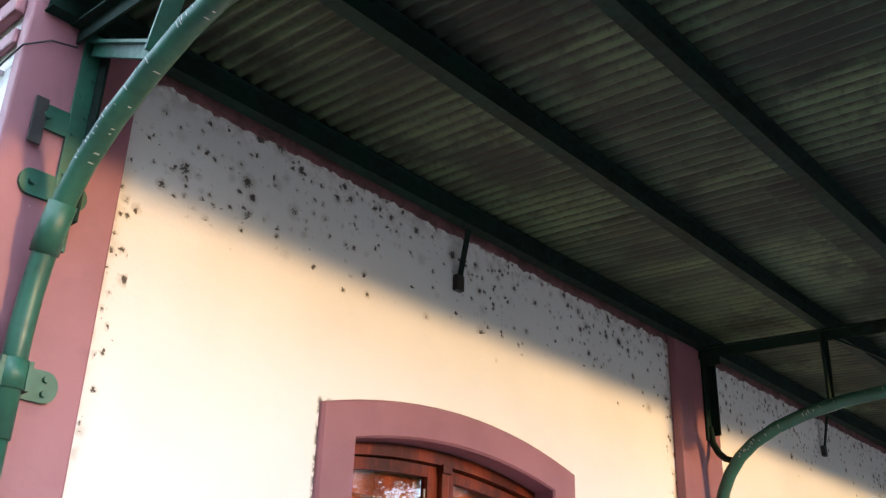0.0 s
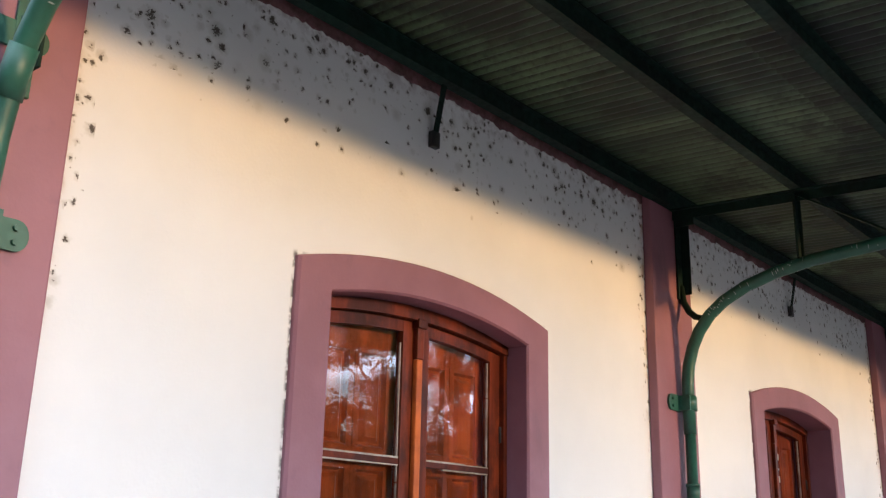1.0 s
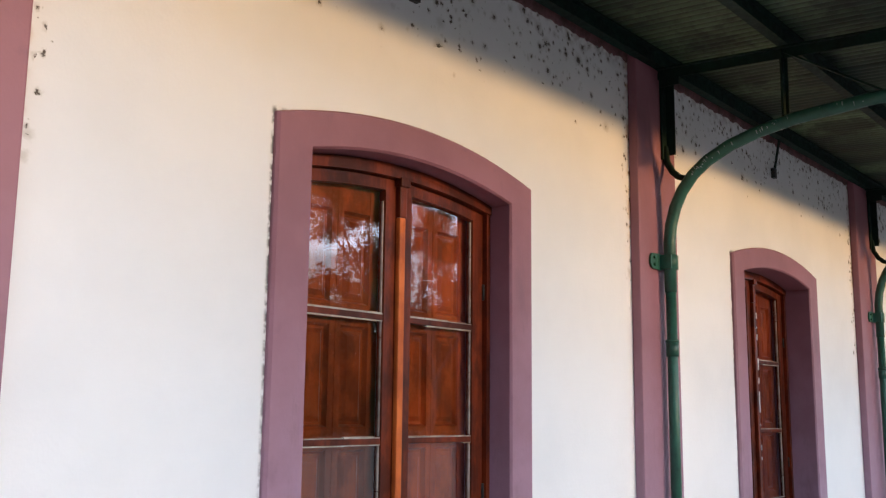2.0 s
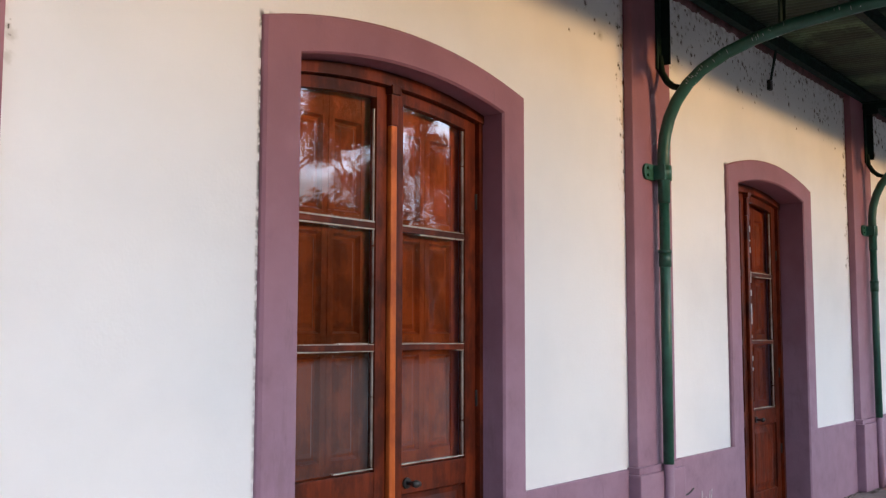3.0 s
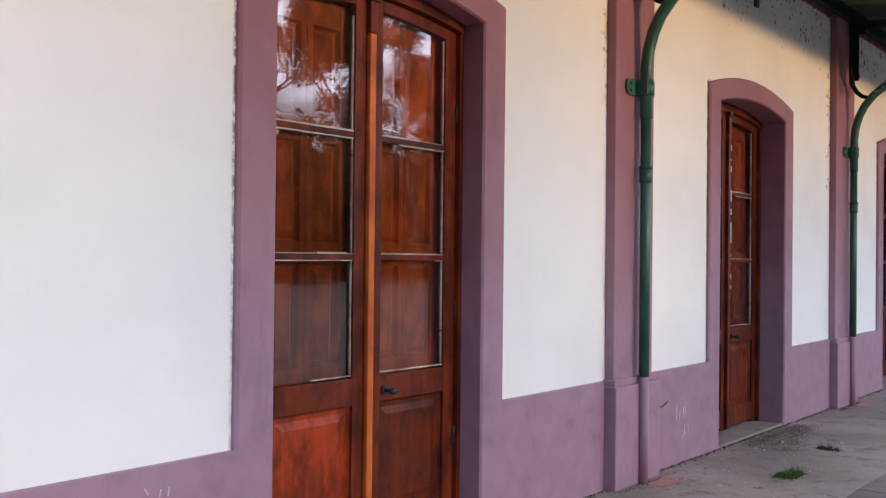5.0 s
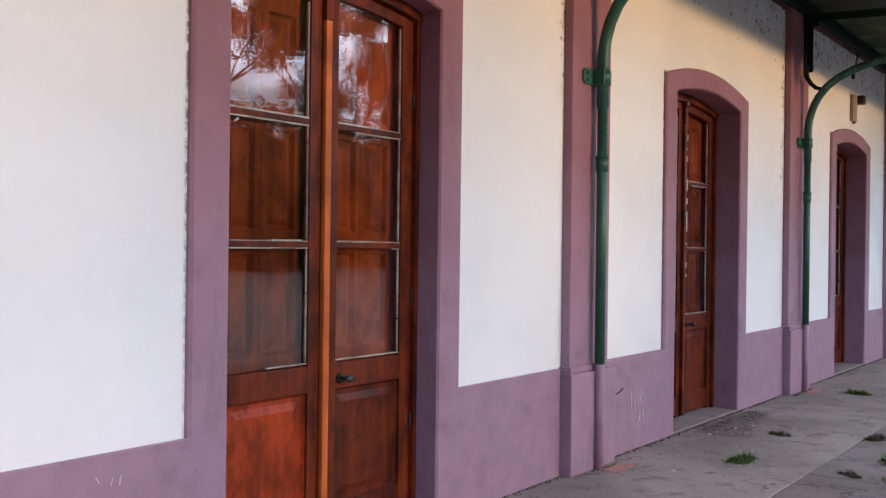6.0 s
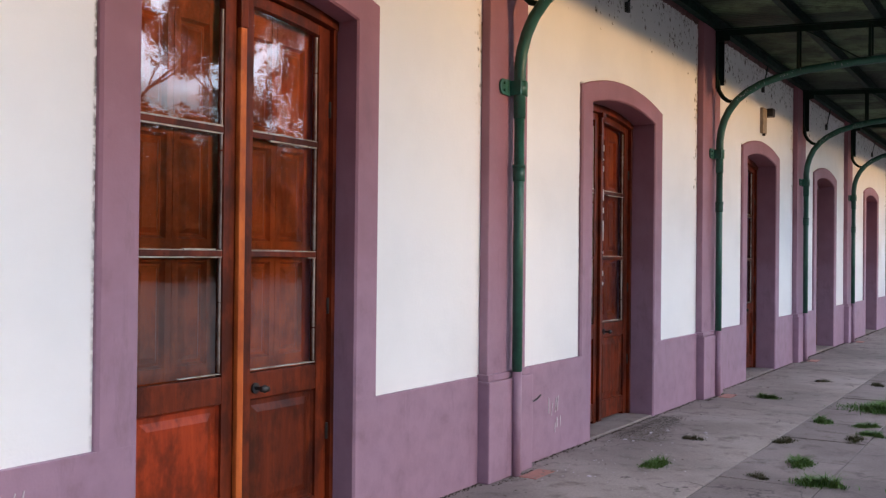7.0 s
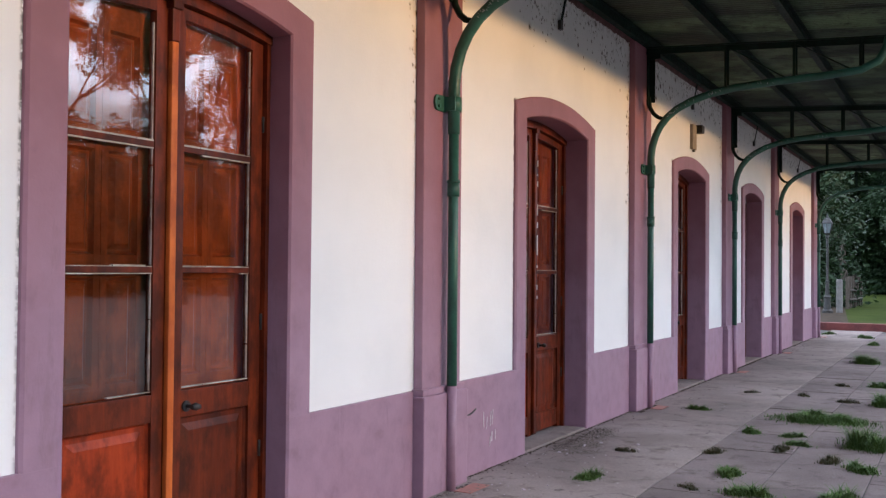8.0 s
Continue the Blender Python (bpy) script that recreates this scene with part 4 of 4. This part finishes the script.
# unseen belt, added to keep western sky light off the reveals and canopy
hedge((-13, -24, -0.07), 46, radians(93), 12.5, 4, 26, 40, 0.34, LEAF, "unseen tall belt of trees added behind the station's end to block sky light", 26)

# ---- street lamp, fence, post ----
lp = thing("street_lamp", "black cast iron lamp post with a glazed lantern on the lawn", "street lamp", at=(39, 1.75, -0.07))
part("base", lathe(bmesh.new(), 0, 0, [(0.22, 0), (0.22, 0.1), (0.15, 0.16), (0.13, 0.6), (0.16, 0.66), (0.1, 0.74)], 12), BLACK_IRON, lp)
part("pole", lathe(bmesh.new(), 0, 0, [(0.085, 0.72), (0.07, 1.25), (0.09, 1.3), (0.05, 1.36), (0.045, 3.05), (0.08, 3.1), (0.06, 3.2)], 12), BLACK_IRON, lp)
lantern = part("lantern", lathe(bmesh.new(), 0, 0, [(0.07, 3.2), (0.13, 3.26), (0.13, 3.28)], 6), BLACK_IRON, lp)
part("lantern_glass", lathe(bmesh.new(), 0, 0, [(0.12, 3.28), (0.19, 3.66)], 6), FROST, lantern, "pale glass of the lantern")
for k in range(6):
    a = math.pi * k / 3
    part("rib", tube(bmesh.new(), [(0.13 * math.cos(a), 0.13 * math.sin(a), 3.27), (0.205 * math.cos(a), 0.205 * math.sin(a), 3.67)], 0.014, 5), BLACK_IRON, lantern)
part("cap", lathe(bmesh.new(), 0, 0, [(0.24, 3.66), (0.23, 3.7), (0.1, 3.88), (0.06, 3.9), (0.05, 3.96), (0.02, 4.06)], 6), BLACK_IRON, lp)
post = part("stone_post", lathe(bmesh.new(), 0, 0, [(0.13, -0.1), (0.125, 1.25), (0.1, 1.32)], 8), STONE_POST)
post.location = (39.6, 1.35, 0)
tagged(post, "pale upright post beside the lamp", "post")
fence = thing("fence", "low weathered wooden fence at the edge of the lawn", "fence", at=(0, 0, -0.07))
rnd = random.Random(5)
for i in range(7):
    px, py = 44.5 + i * 1.3, 1.55 + 0.02 * i
    part("post", boxed(px - 0.07, px + 0.07, py - 0.07, py + 0.07, -0.05, rnd.uniform(1.2, 1.6), bevel=0.015), BARK, fence)
part("rail", bar(bmesh.new(), (44.4, 1.46, 0.9), (52.4, 1.6, 0.75), 0.05, 0.09, (0, 1, 0)), BARK, fence)
part("rail", bar(bmesh.new(), (44.4, 1.46, 0.45), (52.4, 1.6, 0.35), 0.05, 0.09, (0, 1, 0)), BARK, fence)


# ---- weeds, litter, small marks ----
def tuft(name, label, seed, blades, spread, height, mat, flat=1.0):
    rnd = random.Random(seed)
    verts, faces = [], []
    hearts = [(spread * rnd.uniform(-0.6, 0.6), spread * rnd.uniform(-0.5, 0.5), spread * rnd.uniform(0.3, 0.7), rnd.uniform(0.5, 1.1)) for _ in range(7)]
    for _ in range(blades):
        cx, cy, cr, ch = rnd.choice(hearts)
        a, r = rnd.uniform(0, 6.283), cr * abs(rnd.gauss(0, 0.6))
        p = Vector((cx + r * math.cos(a), (cy + r * math.sin(a)) * flat, 0))
        h = height * ch * rnd.uniform(0.25, 1.0) * max(0.3, 1.1 - 0.6 * r / cr)
        b = rnd.uniform(0, 6.283)
        out = Vector((math.cos(b), math.sin(b), 0)) * h * rnd.uniform(0.4, 1.5)
        w = Vector((-math.sin(b), math.cos(b), 0)) * rnd.uniform(0.0016, 0.0034)
        i = len(verts)
        m1, m2 = p + out * 0.3 + Vector((0, 0, h * 0.6)), p + out + Vector((0, 0, h * 0.9))
        verts += [p - w, p + w, m1 + w * 0.9, m1 - w * 0.9, m2]
        faces += [(i, i + 1, i + 2, i + 3), (i + 3, i + 2, i + 4)]
    ob = from_lists(name, verts, faces, mat)
    return tagged(ob, label, "weeds", "weeds in the paving")


KINDS = {
    "low": tuft("grass_tuft", "low green grass tuft growing from a paving joint", 1, 900, 0.15, 0.085, BLADE, 0.6),
    "dry": tuft("dry_weed", "small dry brownish weed in a paving joint", 2, 380, 0.12, 0.07, DRY_BLADE, 0.7),
    "wide": tuft("grass_patch", "wide patch of green grass over the paving", 3, 4200, 0.5, 0.12, BLADE, 0.55),
    "tall": tuft("grass_clump", "tall bright green grass clump in the paving", 4, 2000, 0.24, 0.24, BLADE),
}
WEEDS = [
    ("low", 3.39, -0.82, 1.05), ("dry", 4.57, -0.72, 0.9), ("dry", 4.9, -1.4, 1.1), ("low", 4.0, -1.74, 1.15), ("low", 5.64, -2.0, 0.9),
    ("dry", 5.3, -1.9, 1.2), ("low", 6.15, -1.45, 1.0), ("low", 7.45, -0.63, 0.95), ("wide", 7.2, -1.98, 1.2), ("tall", 5.8, -2.58, 1.0),
    ("low", 6.1, -1.88, 0.9), ("dry", 9.4, -1.5, 1.0), ("dry", 9.0, -2.05, 1.2), ("dry", 4.96, -2.32, 1.3), ("dry", 3.38, -1.57, 0.9),
    ("low", 3.41, -2.0, 1.3), ("low", 3.56, -2.54, 1.4), ("low", 4.69, -2.55, 1.2), ("low", 10.9, -2.3, 1.5), ("tall", 8.9, -2.5, 0.8),
    ("tall", 14.6, -1.8, 0.9), ("low", 23.0, -0.2, 1.3), ("dry", 10.8, -1.8, 1.1), ("dry", 9.39, -0.86, 0.9), ("low", 14.0, -2.4, 1.4),
    ("wide", 12.6, -3.0, 1.0), ("low", 17.5, -2.2, 1.6), ("low", 19.5, -1.5, 1.4), ("low", 21.8, -1.1, 1.6), ("low", 3.9, -3.1, 1.6), ("wide", 4.9, -3.3, 0.9),
]
used = set()
for i, (kind, x, y, scale) in enumerate(WEEDS):
    m = pose(x, y, -0.004, 0, 0, 82 if kind == "wide" else 67 * i)
    if kind not in used:
        used.add(kind)
        ob = KINDS[kind]
    else:
        ob = copy_thing(KINDS[kind], m)
    ob.matrix_basis = m @ Matrix.Diagonal((scale, scale, scale, 1))


def litter():
    rnd = random.Random(8)
    verts, faces = [], []
    for _ in range(1100):
        x = rnd.uniform(1.5, 24.5)
        y = -0.13 - abs(rnd.gauss(0, 0.22)) if rnd.random() < 0.6 else rnd.uniform(-4.5, -0.2)
        s, a = rnd.uniform(0.004, 0.02), rnd.uniform(0, 6.28)
        c, d = math.cos(a) * s, math.sin(a) * s
        i = len(verts)
        verts += [(x - c, y - d, 0.006), (x + d * 0.4, y - c * 0.4, 0.012), (x + c, y + d, 0.007), (x - d * 0.4, y + c * 0.4, 0.009)]
        faces.append((i, i + 1, i + 2, i + 3))
    return tagged(from_lists("litter", verts, faces, DEBRIS), "scattered dry leaves and plaster crumbs on the paving", "litter", kind="stuff")


litter()


def soil_crumbs():
    rnd = random.Random(18)
    verts, faces = [], []

    def crumb(x, y, s, h):
        a, i = rnd.uniform(0, 6.28), len(verts)
        verts.extend((x + s * math.cos(a + k * 1.571) * rnd.uniform(0.6, 1.2), y + s * math.sin(a + k * 1.571) * rnd.uniform(0.5, 1.1), -0.002) for k in range(4))
        verts.append((x, y, h))
        faces.extend((i + k, i + (k + 1) % 4, i + 4) for k in range(4))

    for _ in range(2600):
        x = rnd.uniform(1.0, 24.8)
        foot = min([0.13 if p - 0.06 < x < p + 0.62 else 0.03 for p in PILS], key=lambda v: -v)
        crumb(x, -foot - abs(rnd.gauss(0, 0.022)), rnd.uniform(0.003, 0.013), rnd.uniform(0.002, 0.007))
    for _ in range(2600):
        u = rnd.random()
        crumb(4.25 + 1.35 * u + rnd.gauss(0, 0.06), -0.12 - 0.42 * rnd.random() ** 1.4 * (1 - 0.6 * u) + rnd.gauss(0, 0.03), rnd.uniform(0.002, 0.007), rnd.uniform(0.0004, 0.0012))
    return tagged(from_lists("soil", verts, faces, SOIL), "crumbs of dark soil along the foot of the wall", "soil", kind="stuff")


soil_crumbs()


def plaster_crumbs():
    rnd = random.Random(77)
    verts, faces = [], []
    for i in range(75):
        x, y = rnd.uniform(2.4, 5.2), -0.16 - abs(rnd.gauss(0, 0.5))
        s, a = rnd.uniform(0.002, 0.008) if i % 12 else rnd.uniform(0.012, 0.022), rnd.uniform(0, 6.28)
        ring = [(x + s * rnd.uniform(0.6, 1.2) * math.cos(a + k * 1.257), y + s * rnd.uniform(0.5, 1.1) * math.sin(a + k * 1.257)) for k in range(5)]
        b = len(verts)
        verts += [(px, py, -0.001) for px, py in ring] + [(px * 0.8 + x * 0.2, py * 0.8 + y * 0.2, 0.002 + s * 0.2) for px, py in ring]
        faces += [(b + k, b + (k + 1) % 5, b + 5 + (k + 1) % 5, b + 5 + k) for k in range(5)] + [tuple(b + 5 + k for k in range(5))]
    return tagged(from_lists("plaster_crumbs", verts, faces, CHALK), "pale crumbs of fallen plaster on the paving", "crumbs", kind="stuff")


plaster_crumbs()
for k in range(1, 6):
    x = PILS[k] + 0.42
    ob = part("brick_patch", boxed(x - 0.13, x + 0.17, -0.3, -0.17, -0.01, 0.005, bevel=0.003), BRICK)
    tagged(ob, "worn red brick set flush beside the pipe's foot", "brick", "bricks at the pipe feet")
# pale scratches on the dado
rnd = random.Random(3)
for x, z, n, tall, thick in ((3.2, 0.33, 4, 0.15, 0.012), (3.3, 0.19, 3, 0.09, 0.016), (-1.42, 0.6, 3, 0.045, 0.006)):
    t = thing("scratch_marks", "pale scribbled scratch marks on the dado", "marks", "scratch marks", at=(x, -0.0345, z))
    for i in range(n):
        a = (i * 0.05 + rnd.uniform(-0.01, 0.01), 0, rnd.uniform(-0.02, 0.02))
        b = (a[0] + rnd.uniform(-0.02, 0.025), 0, a[2] + tall * rnd.uniform(0.5, 1.0))
        part("stroke", bar(bmesh.new(), a, b, 0.003, thick * rnd.uniform(0.6, 1.1), (0, 1, 0)), CHALK, t)
# slack cable hanging beside the second pipe
cab = part("cable", tube(bmesh.new(), [(2.775 + 0.27 * i / 8, -0.038, 0.52 - 0.045 * math.sin(math.pi * i / 8) - 0.03 * i / 8) for i in range(9)], 0.006, 6), BLACK_IRON)
tagged(cab, "short slack cable stapled to the dado", "cable")

# ---- paving ----
pavement = thing("pavement", "worn concrete paving of the platform with weeds in its joints", "paving", kind="structure")


def slab_mesh(name, lx, ly, mat):
    bm = bmesh.new()
    c = 0.004
    low = [bm.verts.new((sx * lx / 2, sy * ly / 2, -0.03)) for sx, sy in ((-1, -1), (1, -1), (1, 1), (-1, 1))]
    mid = [bm.verts.new((sx * lx / 2, sy * ly / 2, -c)) for sx, sy in ((-1, -1), (1, -1), (1, 1), (-1, 1))]
    top = [bm.verts.new((sx * (lx / 2 - c), sy * (ly / 2 - c), 0)) for sx, sy in ((-1, -1), (1, -1), (1, 1), (-1, 1))]
    for a, b in ((low, mid), (mid, top)):
        for k in range(4):
            bm.faces.new((a[k], a[(k + 1) % 4], b[(k + 1) % 4], b[k]))
    bm.faces.new(top)
    return mesh_of(name, bm, mat)


rnd = random.Random(12)
LX, LY = 0.95, 0.68
strip, square = slab_mesh("strip_slab", 2.386, 1.306, CONCRETE), slab_mesh("paving_slab", LX - 0.007, LY - 0.007, PAVER)
for i in range(15):
    ob = new("slab", strip)
    ob.parent = pavement
    ob.matrix_basis = pose(-9.6 + 2.39 * i, -0.66, rnd.uniform(-0.003, 0), rnd.uniform(-0.1, 0.1), rnd.uniform(-0.05, 0.05), 0)
for j in range(5):
    for i in range(36):
        x = -8.6 + LX * (i + 0.5 * (j % 2))
        if x > PX1 - LX / 2:
            continue
        ob = new("slab", square)
        ob.parent = pavement
        ob.matrix_basis = pose(x, -1.32 - LY * (j + 0.5), rnd.uniform(-0.006, 0.002), rnd.uniform(-0.35, 0.35), rnd.uniform(-0.3, 0.3), rnd.uniform(-0.25, 0.25))
